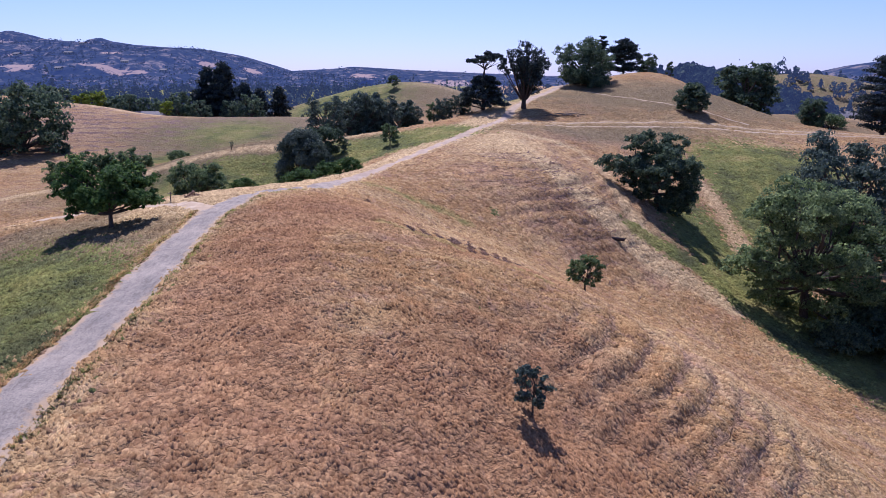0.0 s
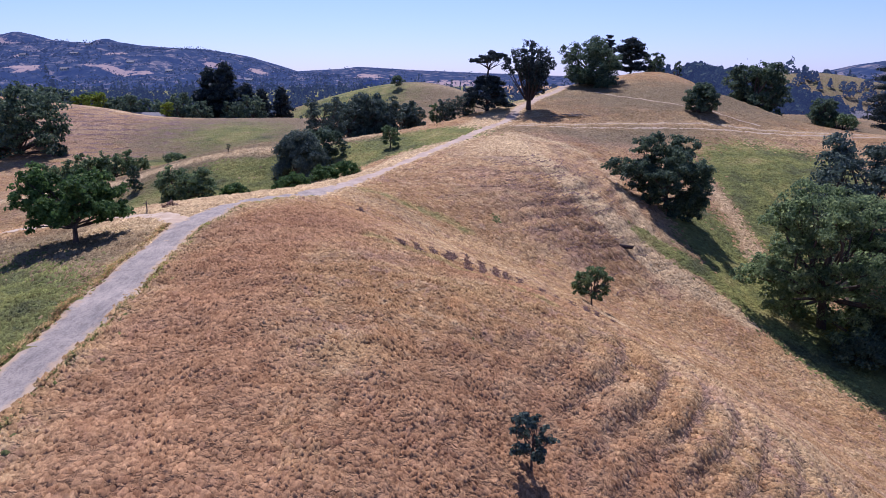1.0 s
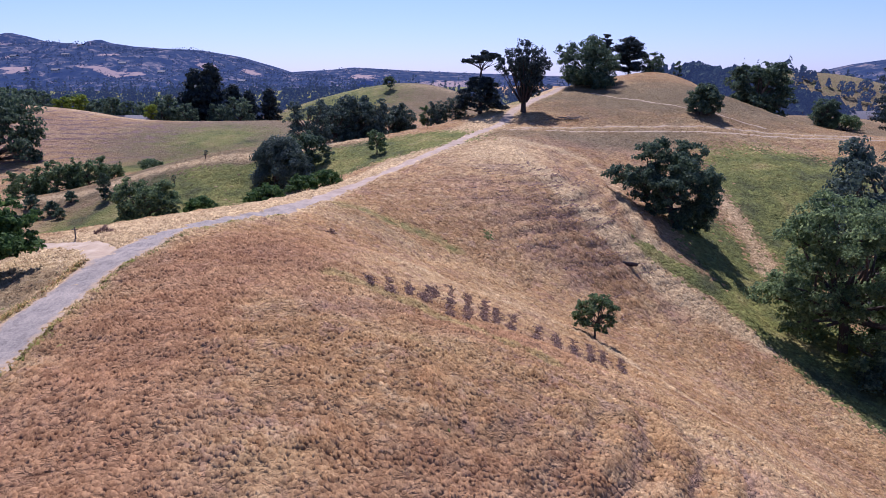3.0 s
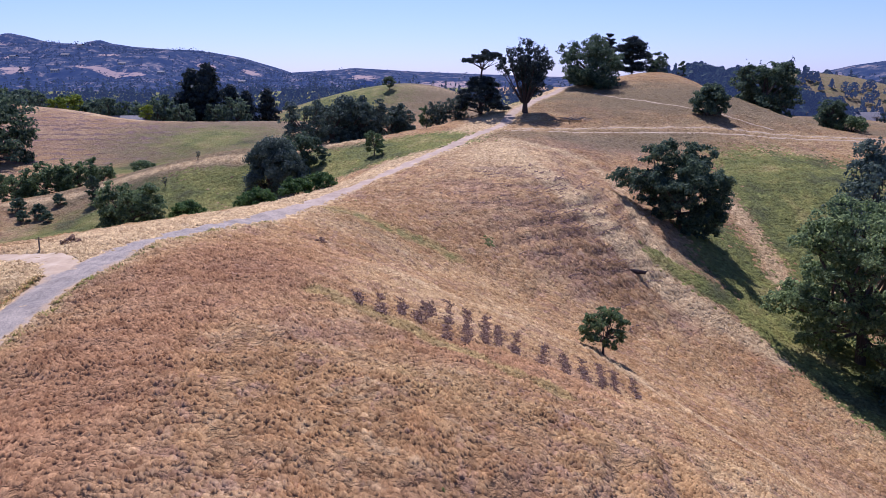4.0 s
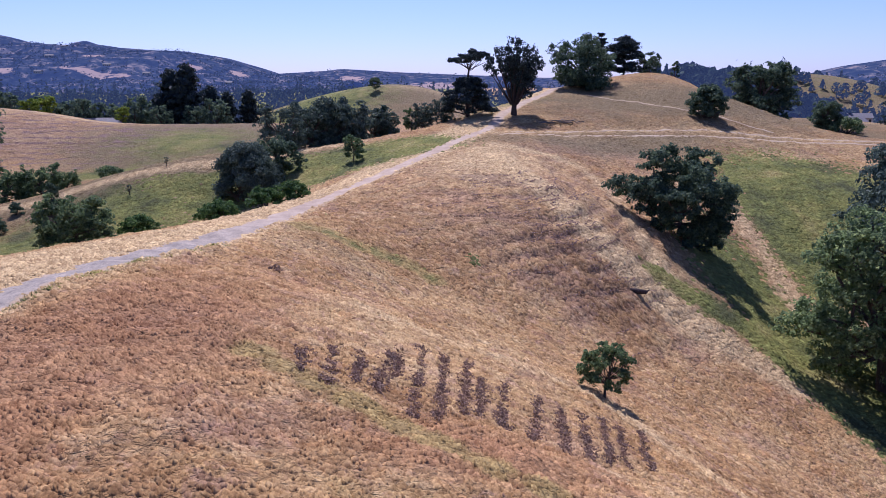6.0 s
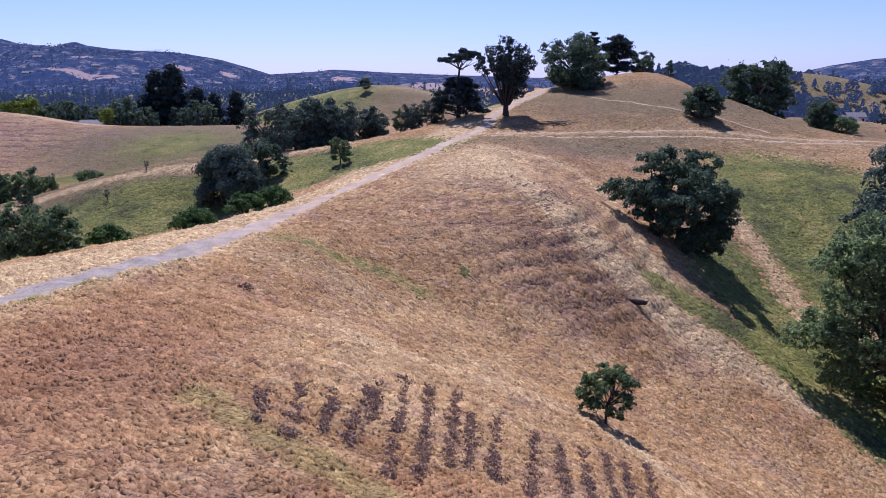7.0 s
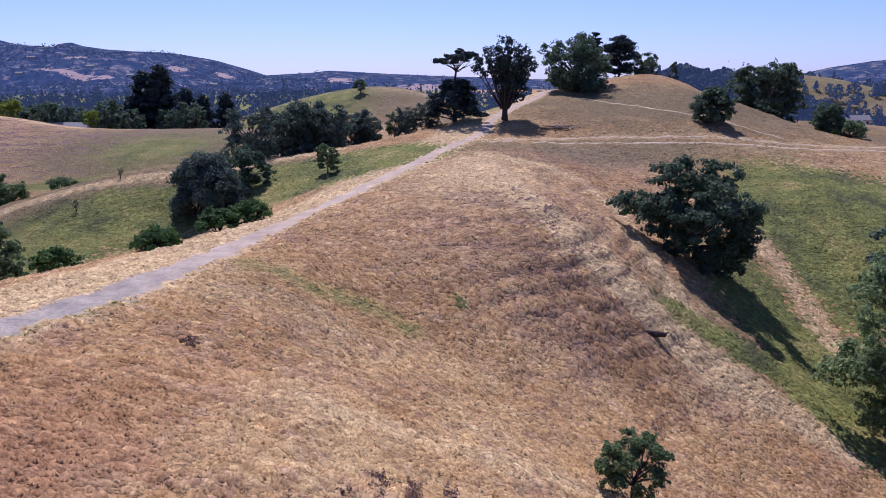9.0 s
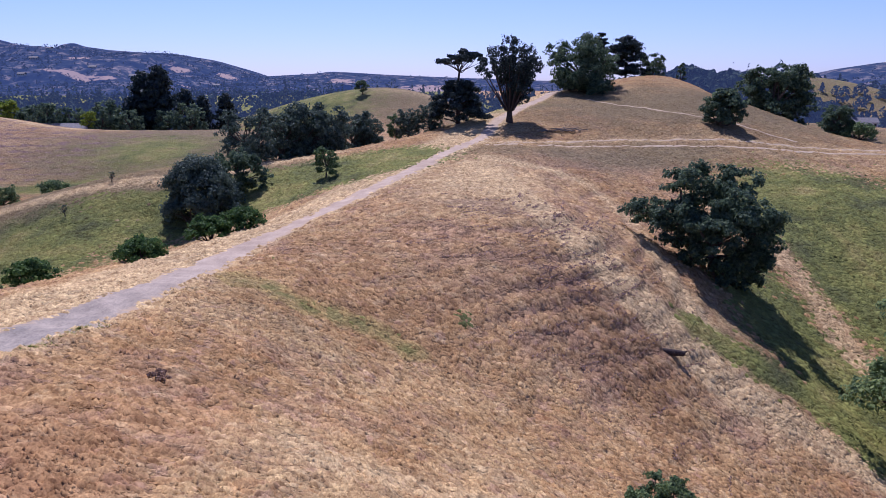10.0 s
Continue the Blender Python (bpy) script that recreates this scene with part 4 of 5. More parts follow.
stand(bough_tree("hilltop_oak", 12.0, 25, LIVE_OAK_LEAF, "small dark oak beside the cedar on the hilltop", spread_boughs(plan_rng, 12.0, 5.2, 16, 0.16, 0.45), 4500, 0.42), 96.5, 373)
stand(bush("hilltop_shrub", 7.0, 2.2, 26, LIVE_OAK_LEAF, "lone upright shrub on the bald hilltop", count=900, size=0.45, lobes=9), 103, 357)
stand(bush("round_oak_bush", 10.0, 6.3, 27, LIVE_OAK_LEAF, "dense round dark green oak bush on the hillside", count=9000, size=0.42, category="bush", lobes=24), 85, 265)
far_oak = stand(bough_tree("far_oak", 24, 28, LIVE_OAK_LEAF, "massive dark oak behind the flank of the hill", spread_boughs(plan_rng, 23, 11, 46, 0.08, 0.4), 18000, 0.62, fork=0.1), 129, 332)
stand(tiered("cedar_tree", 33, 20, 29, "dark cedar with long drooping tiers at the edge of the hill", tiers=11, count=20000, size=0.5, top=0.25, ragged=0.45, jumble=0.02, flat=0.25), 171.6, 300)
again(far_oak, 208, 434, 70, 0.68, label="dark rounded oak on the low saddle")
stand(bush("saddle_bush", 8.5, 9, 30, OAK_LEAF, "sprawling green bush on the low saddle", count=2600, size=0.6), 214, 424)

# ---- the western valley ----
stand(bough_tree("round_bush", 7.6, 31, OAK_LEAF, "rounded dark green oak below the road", spread_boughs(plan_rng, 7.6, 4.6, 26, 0.1, 0.4), 14000, 0.24, "bush", fork=0.08), -44.3, 134, sink=0.3)
stand(bush("great_willow", 13.0, 7.9, 32, WILLOW_LEAF, "huge rounded grey-green willow on the green face of the spur", count=30000, size=0.3, category="tree", lobes=40), -38, 201, sink=0.9)
stand(bough_tree("hollow_oak", 8.2, 33, LIVE_OAK_LEAF, "dark oak leaning out behind the willow", spread_boughs(plan_rng, 8.2, 5.4, 20, 0.06, 0.4), 9000, 0.34, fork=0.1), -33.5, 212, sink=0.4)
low = stand(bush("low_bush", 3.0, 2.9, 34, BRIGHT_LEAF, "low bright green bush beside the road bank", count=3200, size=0.22), -27.7, 144)
for x, y, turn, s in ((-25.3, 162, 50, 1.2), (-21.2, 165, 140, 1.15), (-37, 137.3, 200, 0.95), (-31, 150, 20, 0.9), (-29, 146.5, 80, 0.8)):
    again(low, x, y, turn, s)
grove_oak = stand(bough_tree("grove_oak", 13.5, 35, WILLOW_LEAF, "grey-green oak in the valley grove", spread_boughs(plan_rng, 13.5, 6.6, 26, 0.06, 0.4), 4500, 0.5, fork=0.1), -32, 250, sink=0.6)
for x, y, turn, s in ((-26, 255, 80, 1.0), (-28, 259, 200, 1.08), (-22, 258, 300, 0.92), (-17.5, 287, 160, 1.0), (-13.5, 289, 30, 0.85), (5, 279, 250, 0.62), (-1, 281, 10, 0.6)):
    again(grove_oak, x, y, turn, s)
stand(bough_tree("grove_oak", 12.8, 36, WILLOW_LEAF, "tall open greyish oak at the edge of the grove", spread_boughs(plan_rng, 12.8, 6.6, 22, 0.12, 0.36), 7500, 0.34, fork=0.16), -38, 238)
stand(bough_tree("meadow_tree", 6.6, 37, OAK_LEAF, "small tree standing alone on the green slope", spread_boughs(plan_rng, 6.6, 2.7, 16, 0.22, 0.4), 3600, 0.24, fork=0.24, girth=0.7), -15.5, 209.5)
stand(bough_tree("meadow_tree", 8.5, 38, OAK_LEAF, "slim tree on the green saddle", spread_boughs(plan_rng, 8.5, 2.3, 16, 0.22, 0.45), 2600, 0.3, girth=0.7), -5, 285)
left_oak = stand(bough_tree("hillside_oak", 30, 39, LIVE_OAK_LEAF, "massive dark oak on the western hillside", spread_boughs(plan_rng, 30, 17.5, 40, 0.02, 0.36), 15000, 0.8, fork=0.06), -168, 300, sink=3.0)
again(left_oak, -192, 305, 120, 0.85)
thicket = stand(bough_tree("valley_thicket", 9.0, 40, OAK_LEAF, "broad green oak behind the crest of the spur", spread_boughs(plan_rng, 9.0, 6.0, 22, 0.06, 0.4), 8000, 0.36, fork=0.08), -103, 238)
again(thicket, -112, 236, 90, 1.1)
again(thicket, -120, 234, 190, 0.95)
again(thicket, -96, 237, 150, 0.62)
stand(bough_tree("slim_tree", 7.4, 41, LIVE_OAK_LEAF, "slim young tree in the valley", spread_boughs(plan_rng, 7.4, 1.5, 16, 0.1, 0.55), 2600, 0.26, girth=0.6), -84, 206)
dark_shrub = stand(bush("dark_shrub", 3.0, 1.9, 42, LIVE_OAK_LEAF, "small round dark shrub in the hollow", count=1600, size=0.24, lobes=10), -95, 210)
for x, y, s in ((-95.5, 201.5, 1.25), (-103, 206, 1.2), (-99, 200, 1.0), (-92, 198, 0.9)):
    again(dark_shrub, x, y, x * 40, s)
slope_shrub = stand(bush("slope_shrub", 4.0, 4.6, 43, OAK_LEAF, "sprawling shrub in the fold of the western hill", count=2600, size=0.32), -86.5, 243)
stand(broadleaf("knoll_tree", 9, 5.0, 44, LIVE_OAK_LEAF, "lone dark tree on the bare knoll", bole=0.15, lobes=16, count=1500, size=0.6), -38, 550)
redwood = stand(tiered("redwood_tree", 36, 14, 45, "tall dark redwood in the western valley", tiers=16, count=4500, size=1.35, top=0.2, ragged=0.3, jumble=0.025, flat=0.7), -128, 440)
for x, y, s in ((-139, 446, 0.98), (-118, 446, 0.74), (-108, 442, 0.62), (-98, 446, 0.66), (-148, 452, 0.7)):
    again(redwood, x, y, x * 17, s)
valley_tree = stand(bough_tree("valley_tree", 18, 46, FAR_LEAF, "rounded dark green tree at the valley's edge", spread_boughs(plan_rng, 18, 9, 22, 0.06, 0.4), 2300, 0.95, fork=0.08), -150, 425)
for x, y, s in ((-166, 430, 0.85), (-184, 432, 0.9), (-108, 420, 0.9), (-205, 440, 1.1), (-228, 436, 1.0), (-120, 424, 0.75), (-136, 420, 0.7), (-176, 424, 0.8), (-245, 440, 1.1), (-160, 445, 1.15), (-194, 448, 1.2), (-214, 425, 0.8)):
    again(valley_tree, x, y, x * 31, s)
lime = stand(broadleaf("lime_green_tree", 9, 4.2, 47, LIME_LEAF, "small lime-green garden tree", bole=0.1, lobes=14, count=1500, size=0.5), -150, 408)
again(lime, -190, 415, 40, 1.25)
again(lime, -200, 418, 90, 1.1)

# ---- small things on the slopes ----
def fallen_log(x, y, turn):
    rng = np.random.default_rng(5)
    root = new("fallen_log")
    part("bole", mesh_of("bole", *tube([(-1.75, 0, 0.75), (-1.35, 0, 0.5), (-0.7, 0.05, 0.3), (0.5, 0.0, 0.3), (1.3, -0.05, 0.26), (1.5, -0.1, 0.26)], [0.12, 0.3, 0.42, 0.36, 0.3, 0.1], 9), DARK_BARK, True), root)
    for k, (a, b) in enumerate((((-1.3, 0, 0.5), (-1.9, 0.2, 0.35)), ((1.2, 0, 0.3), (1.75, 0.3, 0.5)), ((0.2, 0, 0.4), (0.35, -0.5, 0.35)))):
        part("branch_stub", mesh_of("branch_stub", *limb_to(rng, a, b, 0.16, 0.06), DARK_BARK, True), root)
    stand(root, x, y, turn, sink=0.05)
    return tagged(root, "dark fallen log lying in the dry grass", "log")


fallen_log(32.4, 139.2, -15)


def stake(x, y, h, label):
    root = new("fence_post")
    part("post", mesh_of("post", *tube([(0, 0, -0.4), (0.01, 0, h * 0.5), (0.02, 0.01, h)], [0.07, 0.065, 0.06], 8), GREY_WOOD, True), root)
    part("cross_piece", mesh_of("cross_piece", *tube([(-0.3, 0, h * 0.82), (0.3, 0.02, h * 0.84)], [0.035, 0.03], 6), GREY_WOOD, True), root)
    stand(root, x, y, sink=0.0)
    return tagged(root, label, "post")


stake(-31.3, 85.4, 1.25, "short weathered wooden post in the pale grass by the fork")
sapling = stand(broadleaf("sapling", 2.6, 0.7, 48, WILLOW_LEAF, "thin sapling on the green face of the spur", bole=0.3, lobes=8, count=160, size=0.14, open_=0.9), -66, 205)
again(sapling, -62.5, 220, 70, 1.0, label="thin sapling behind the crest of the spur")
twig = stand(bush("dry_weed", 0.8, 0.75, 49, DUSK_WEED, "dead brown weed clump in the grass", count=220, size=0.12, lobes=6), -10.4, 100.4)
again(twig, -29.2, 86.6, 60, 1.2)


def brush_pile(x, y):
    """A heap of grey cut limbs beside the track."""
    rng = np.random.default_rng(61)
    root = new("brush_pile")
    for k in range(26):
        a, q = rng.uniform(0, math.pi), rng.uniform(0, 1) ** 0.5
        cx, cy, cz = rng.normal(0, 2.6), rng.normal(0, 0.9), rng.uniform(0.1, 0.8)
        half = rng.uniform(0.8, 2.0)
        p = [(cx - math.cos(a) * half, cy - math.sin(a) * half, cz), (cx, cy, cz + 0.15), (cx + math.cos(a) * half, cy + math.sin(a) * half, cz + rng.uniform(-0.1, 0.4))]
        part("cut_limb", mesh_of("cut_limb", *tube(p, [0.14, 0.11, 0.06], 6), GREY_WOOD, True), root)
    stand(root, x, y, 8, sink=0.0)
    return tagged(root, "heap of grey cut branches beside the track", "brush pile")


brush_pile(40.5, 256)

# ---- grass: tussocks and loose tufts over the slopes that the camera passes ----
PLANTING_ROWS = [(-3.8, 77.6, -3.0, 71.9), (-2.4, 79.7, -1.3, 70.5), (-0.9, 80.7, -0.1, 72), (0.9, 83.6, 0.9, 72.3), (1.5, 85.6, 1.5, 75.5), (3.0, 88.1, 2.7, 70.2), (4.5, 89.3, 4.0, 70.2), (6.3, 91, 5.4, 73.5),
                 (7.1, 86, 6.5, 74.5), (8.9, 87.4, 7.7, 74.5), (11.5, 87.7, 9.2, 73), (13.5, 89.1, 11.0, 73.5), (14.9, 88.6, 12.6, 74.5), (16.7, 89.9, 14.2, 76), (18.2, 90.5, 15.5, 77), (20.6, 93.3, 18, 80)]



def blades(rng, x, y, tall, wide, lean, each, rise=0.5):
    """A few bowed blades a tuft."""
    n = len(x)
    verts = []
    flow = 0.35 + 0.8 * np.sin(0.13 * x + 0.09 * y) + 0.5 * np.sin(0.31 * y - 0.22 * x + 1.0)
    for k in range(each):
        a = flow + rng.normal(0, 1.3, n)
        dx, dy = np.cos(a), np.sin(a)
        h = tall * rng.uniform(0.55, 1.2, n)
        ox, oy = rng.normal(0, 1.4, n) * wide, rng.normal(0, 1.4, n) * wide
        w = wide * rng.uniform(0.6, 1.1, n)
        tx, ty = x + ox + (dy * 0.6 + lean[0]) * h, y + oy + (-dx * 0.6 + lean[1]) * h
        corners = [np.stack([tx, ty, height(tx, ty) + h * rise * rng.uniform(0.4, 1.2, n)], 1)]
        for side in (1, -1):
            bx, by = x + ox + side * dx * w, y + oy + side * dy * w
            corners.append(np.stack([bx, by, height(bx, by) - 0.01], 1))
        verts.append(np.stack(corners, 1))
    verts = np.stack(verts, 1).reshape(-1, 3)
    return verts, np.arange(len(verts)).reshape(-1, 3)


def tussocks(rng, x, y, tall, wide):
    """Low leaning mounds of grass that run into one another."""
    n, sides = len(x), 5
    turn = rng.uniform(0, 2 * math.pi, n)
    flow = 0.5 + 0.8 * np.sin(0.13 * x + 0.09 * y) + 0.5 * np.sin(0.31 * y - 0.22 * x + 1.0) + rng.normal(0, 0.5, n)
    w = wide * rng.uniform(0.65, 1.35, n)
    ax, ay = x + np.sin(flow) * w * 0.45, y - np.cos(flow) * w * 0.45
    rings = [np.stack([ax, ay, height(ax, ay) + tall], 1)]
    for k in range(sides):
        a = turn + k / sides * 2 * math.pi
        r = w * rng.uniform(0.8, 1.2, n)
        bx, by = x + np.cos(a) * r, y + np.sin(a) * r
        rings.append(np.stack([bx, by, height(bx, by) - 0.03], 1))
    verts = np.stack(rings, 1).reshape(-1, 3)
    at = np.arange(n)[:, None, None] * (sides + 1)
    fan = np.array([(0, 1 + k, 1 + (k + 1) % sides) for k in range(sides)])[None]
    return verts, (at + fan).reshape(-1, 3)


def grass(seed, count, x0, x1, y0, y1, tall, wide, each, name_dry, name_green):
    """Tussocks (each = 0) or loose blades over a stretch of the plan, thinning out towards its bounds."""
    rng = np.random.default_rng(seed)
    m = count // 7
    own = rng.integers(0, m, count)
    wide_clump = rng.uniform(2.0, 5.0, m) * (wide if each else 0.7 * wide)
    x = rng.uniform(x0, x1, m)[own] + rng.normal(0, 1, count) * wide_clump[own]
    y = rng.uniform(y0, y1, m)[own] + rng.normal(0, 1, count) * wide_clump[own]
    bulk = rng.uniform(0.55, 1.35, m)[own]
    clump = np.sin(0.6 * x - 0.5 * y + 2) * np.sin(0.45 * x + 0.7 * y) + 0.5 * np.sin(1.9 * x + 1.3 * np.sin(1.1 * y)) * np.sin(1.7 * y + 1.2 * np.sin(1.3 * x))
    rim = smooth(0, 12, np.minimum(np.minimum(x - x0, x1 - x), np.minimum(y - y0, y1 - y)))
    lip = tread(x, y, height(x, y) - 0.1)
    keep = (rng.random(count) < (0.62 + 0.25 * clump + 0.5 * lip) * rim) & (near_line(x, y, ROAD, 1.75) < 0.02) & (near_line(x, y, BRANCH, 1.6) < 0.02)
    for line, half in ((RUT_A, 0.9), (RUT_B, 0.9), (SUMMIT_PATH, 0.9)):
        keep &= near_line(x, y, line, half) < 0.02
    for xa, ya, xb, yb in PLANTING_ROWS:
        s = np.clip((y - ya) / (yb - ya), 0, 1)
        keep &= (np.abs(x - xa - (xb - xa) * s) > 0.3) | (np.abs(y - (ya + yb) / 2) > abs(ya - yb) / 2)
    keep &= rng.random(count) > 0.75 * ochreness(x, y)
    x, y, clump, bulk = x[keep], y[keep], clump[keep], bulk[keep]
    t = tall * bulk * (1 + 0.2 * clump)
    g = greenness(x, y) + rng.normal(0, 0.13, len(x)) > 0.5
    mound = each == 0
    for mask, mat, label, name in ((~g, DRY_SWARD if mound else DRY_TUFT, "ripe golden wild grass in loose tufts", name_dry), (g, GREEN_SWARD if mound else GREEN_TUFT, "green meadow grass in loose tufts", name_green)):
        if mask.any():
            v, f = tussocks(rng, x[mask], y[mask], t[mask], wide) if mound else blades(rng, x[mask], y[mask], t[mask], wide, (0.2, -0.15), each, 0.36)
            me = mesh_of(name, v, f, mat, mound)
            per = len(v) // int(mask.sum())
            put_attribute(me, "pale", np.repeat(paleness(x[mask], y[mask]), per))
            put_attribute(me, "rust", np.repeat(rustiness(x[mask], y[mask]), per))
            put_attribute(me, "ochre", np.repeat(ochreness(x[mask], y[mask]), per))
            put_attribute(me, "olive", np.repeat(oliveness(x[mask], y[mask]), per))
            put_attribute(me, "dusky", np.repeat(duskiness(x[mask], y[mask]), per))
            tagged(new(name, me), label, "grass", kind="stuff")


grass(71, 220000, -46, 54, 12, 94, 0.15, 0.19, 0, "near_dry_tussocks", "near_green_tussocks")
grass(72, 100000, -70, 72, 76, 142, 0.19, 0.33, 0, "middle_dry_tussocks", "middle_green_tussocks")
grass(73, 85000, -75, 130, 122, 268, 0.22, 0.48, 0, "upper_dry_tussocks", "upper_green_tussocks")
grass(74, 90000, -46, 52, 12, 96, 0.24, 0.04, 2, "near_dry_grass", "near_green_grass")
grass(77, 50000, -70, 70, 80, 150, 0.28, 0.07, 2, "middle_dry_grass", "middle_green_grass")
grass(75, 60000, -128, -40, 160, 330, 0.4, 0.14, 2, "western_dry_grass", "western_green_grass")
grass(76, 60000, 10, 150, 240, 385, 0.4, 0.14, 2, "summit_dry_grass", "summit_green_grass")


def road_weeds(seed, side, y0, y1, count, mat, label, name):
    """Rank weeds along one edge of the road."""
    rng = np.random.default_rng(seed)
    stretch = ROAD[(ROAD[:, 1] > y0) & (ROAD[:, 1] < y1)]
    k = rng.integers(0, len(stretch), count)
    x = stretch[k, 0] + side * (1.85 + np.abs(rng.normal(0, 0.28, count)))
    y = stretch[k, 1] + rng.uniform(-0.6, 0.6, count)
    keep = rng.random(count) < 0.5 + 0.5 * np.sin(0.9 * y + side) * np.sin(0.37 * y)
    v, f = blades(rng, x[keep], y[keep], np.full(keep.sum(), 0.5), 0.05, (0.0, 0.0), 3)
    me = mesh_of(name, v, f, mat)
    return tagged(new(name, me), label, "weeds", kind="stuff")


road_weeds(77, 1, 15, 110, 2200, GREEN_TUFT, "green weeds along the road's edge", "roadside_weeds")
road_weeds(78, -1, 15, 72, 3500, GREEN_TUFT, "green weeds along the road's edge", "roadside_weeds")
road_weeds(79, -1, 15, 72, 5000, DRY_TUFT, "dry pale weeds along the road's edge", "dry_roadside_weeds")


def weed_rows():
    """Old planting rows: lines of low purple-brown weeds that run down the spur, from (x, y) to (x, y)."""
    rng = np.random.default_rng(8)
    for k, (xa, ya, xb, yb) in enumerate(PLANTING_ROWS):
        length = abs(ya - yb)
        n = int(length * 12)
        s = np.sort(rng.random(n))
        bow = 0.12 * np.sin(3.0 * s + k) + 0.06 * np.sin(9 * s + 2 * k)
        x = xa + (xb - xa) * s + bow + rng.normal(0, 0.24, n)
        y = ya + (yb - ya) * s + rng.normal(0, 0.1, n)
        ground = height(x, y)
        vigour = np.clip(0.7 + 0.22 * np.sin(0.55 * y + 1.7 * k) + 0.14 * np.sin(2.9 * y + k), 0.25, 1.0)
        c, w = [], []
        for px, py, pz, f in zip(x, y, ground, vigour):
            if rng.random() < f:
                m = rng.integers(10, 24)
                way = unit(rng, m)
                way[:, 2] = np.abs(way[:, 2])
                c.append(np.array([px, py, pz]) + way * rng.uniform(0.06, 0.34, (m, 1)) * np.array([0.8, 1.0, 0.3 + 0.4 * f]))
                w.append(way)
        me = mesh_of("weed_row", *leaves(rng, np.concatenate(c), np.concatenate(w), 0.085), DUSK_WEED)
        tagged(new("weed_row", me), "row of low purple-brown weeds in an old planting line", "weeds", group="planting rows on the spur", kind="stuff")


weed_rows()


def contour_clumps(name, seed, arcs, cx, cy, rx, ry, turn, label, mat=MATTED):
    """Short arcs of dark matted grass along the contours, as cattle leave them."""
    rng = np.random.default_rng(seed)
    c, w = [], []
    co, si = math.cos(radians(turn)), math.sin(radians(turn))
    for k in range(arcs):
        u, v = rng.normal(0, 0.5, 2)
        x, y = cx + u * rx * co - v * ry * si, cy + u * rx * si + v * ry * co
        for step in range(rng.integers(4, 14)):
            gx = float(height(x + 1.5, y) - height(x - 1.5, y))
            gy = float(height(x, y + 1.5) - height(x, y - 1.5))
            n = math.hypot(gx, gy) + 1e-6
            x, y = x - gy / n * 0.34 + rng.normal(0, 0.06), y + gx / n * 0.34 + rng.normal(0, 0.06)
            m = rng.integers(3, 8)
            way = unit(rng, m)
            way[:, 2] = np.abs(way[:, 2])
            c.append(np.array([x, y, float(height(x, y)) + 0.05]) + way * rng.uniform(0.06, 0.3, (m, 1)) * np.array([1, 1, 0.45]))
            w.append(way)
    me = mesh_of(name, *leaves(rng, np.concatenate(c), np.concatenate(w), 0.12, 1.9), mat)
    return tagged(new(name, me), label, "grass", kind="stuff")


contour_clumps("matted_grass_spur", 81, 190, 24, 154, 15, 24, 0, "purple-brown matted weeds in short arcs along the contours", FADED_WEED)
contour_clumps("matted_grass_west", 84, 200, -158, 335, 42, 36, 0, "brown matted grass in short arcs along the contours")

# ---- far woods, houses and mountains ----
def woods(name, seed, spots, sprays, size, leaf, label):
    """Distant trees beyond counting, each a ragged cluster of sprays on a short bole."""
    rng = np.random.default_rng(seed)
    c, w, s = [], [], []
    for x, y, z, h, r in spots:
        m = sprays
        way = unit(rng, m)
        tip = rng.random(m)
        slim = 1.0 if h < 2.2 * r else 0.25
        f = rng.uniform(0.15, 1, m)
        wide = r * (np.sqrt(np.maximum(0, 1 - (2 * f - 1) ** 2)) if slim == 1.0 else (1.05 - f))
        a = rng.uniform(0, 2 * math.pi, m)
        c.append(np.stack([x + wide * np.cos(a) * rng.uniform(0.6, 1, m), y + wide * np.sin(a) * rng.uniform(0.6, 1, m), z + f * h], 1))
        w.append(np.stack([np.cos(a), np.sin(a), f], 1))
        s.append(np.full(m, r * (0.55 if m < 25 else 0.4)))
    v, fc = leaves(rng, np.concatenate(c), np.concatenate(w), np.concatenate(s), 1.2)
    return tagged(new(name, mesh_of(name, v, fc, leaf)), label, "trees", kind="stuff")


def wood_spots(rng, n, x0, x1, y0, y1, tall=0.3, keep=lambda x, y: True, scale=1.0):
    spots = []
    while len(spots) < n:
        x, y = rng.uniform(x0, x1), rng.uniform(y0, y1)
        if keep(x, y):
            slim = rng.random() < tall
            r = rng.uniform(4, 6) if slim else rng.uniform(6, 10)
            h = rng.uniform(22, 38) if slim else rng.uniform(12, 20)
            spots.append((x, y, float(height(x, y)) - 1, h * scale, r * scale))
    return spots


wood_rng = np.random.default_rng(91)
clear_of_knoll = lambda x, y: ((x + 40) / 130) ** 2 + ((y - 560) / 110) ** 2 > 1 and (x < -105 or y > 640)
woods("valley_woods", 92, wood_spots(wood_rng, 1300, -620, 60, 440, 900, 0.3, clear_of_knoll), 36, 1.22, RIDGE_HAZE_LEAF, "dark mixed woods filling the western valley")
woods("plain_woods", 93, wood_spots(wood_rng, 1900, -1300, 400, 850, 1500, 0.3), 16, 1.25, RIDGE_HAZE_LEAF, "hazy dark woods on the far plain")
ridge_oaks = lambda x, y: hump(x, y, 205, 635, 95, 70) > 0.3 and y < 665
woods("ridge_woods", 95, wood_spots(wood_rng, 150, 110, 320, 560, 665, 0.0, ridge_oaks, 0.8), 130, 0.5, RIDGE_HAZE_LEAF, "hazy dark oak wood over the ridge behind the hill")
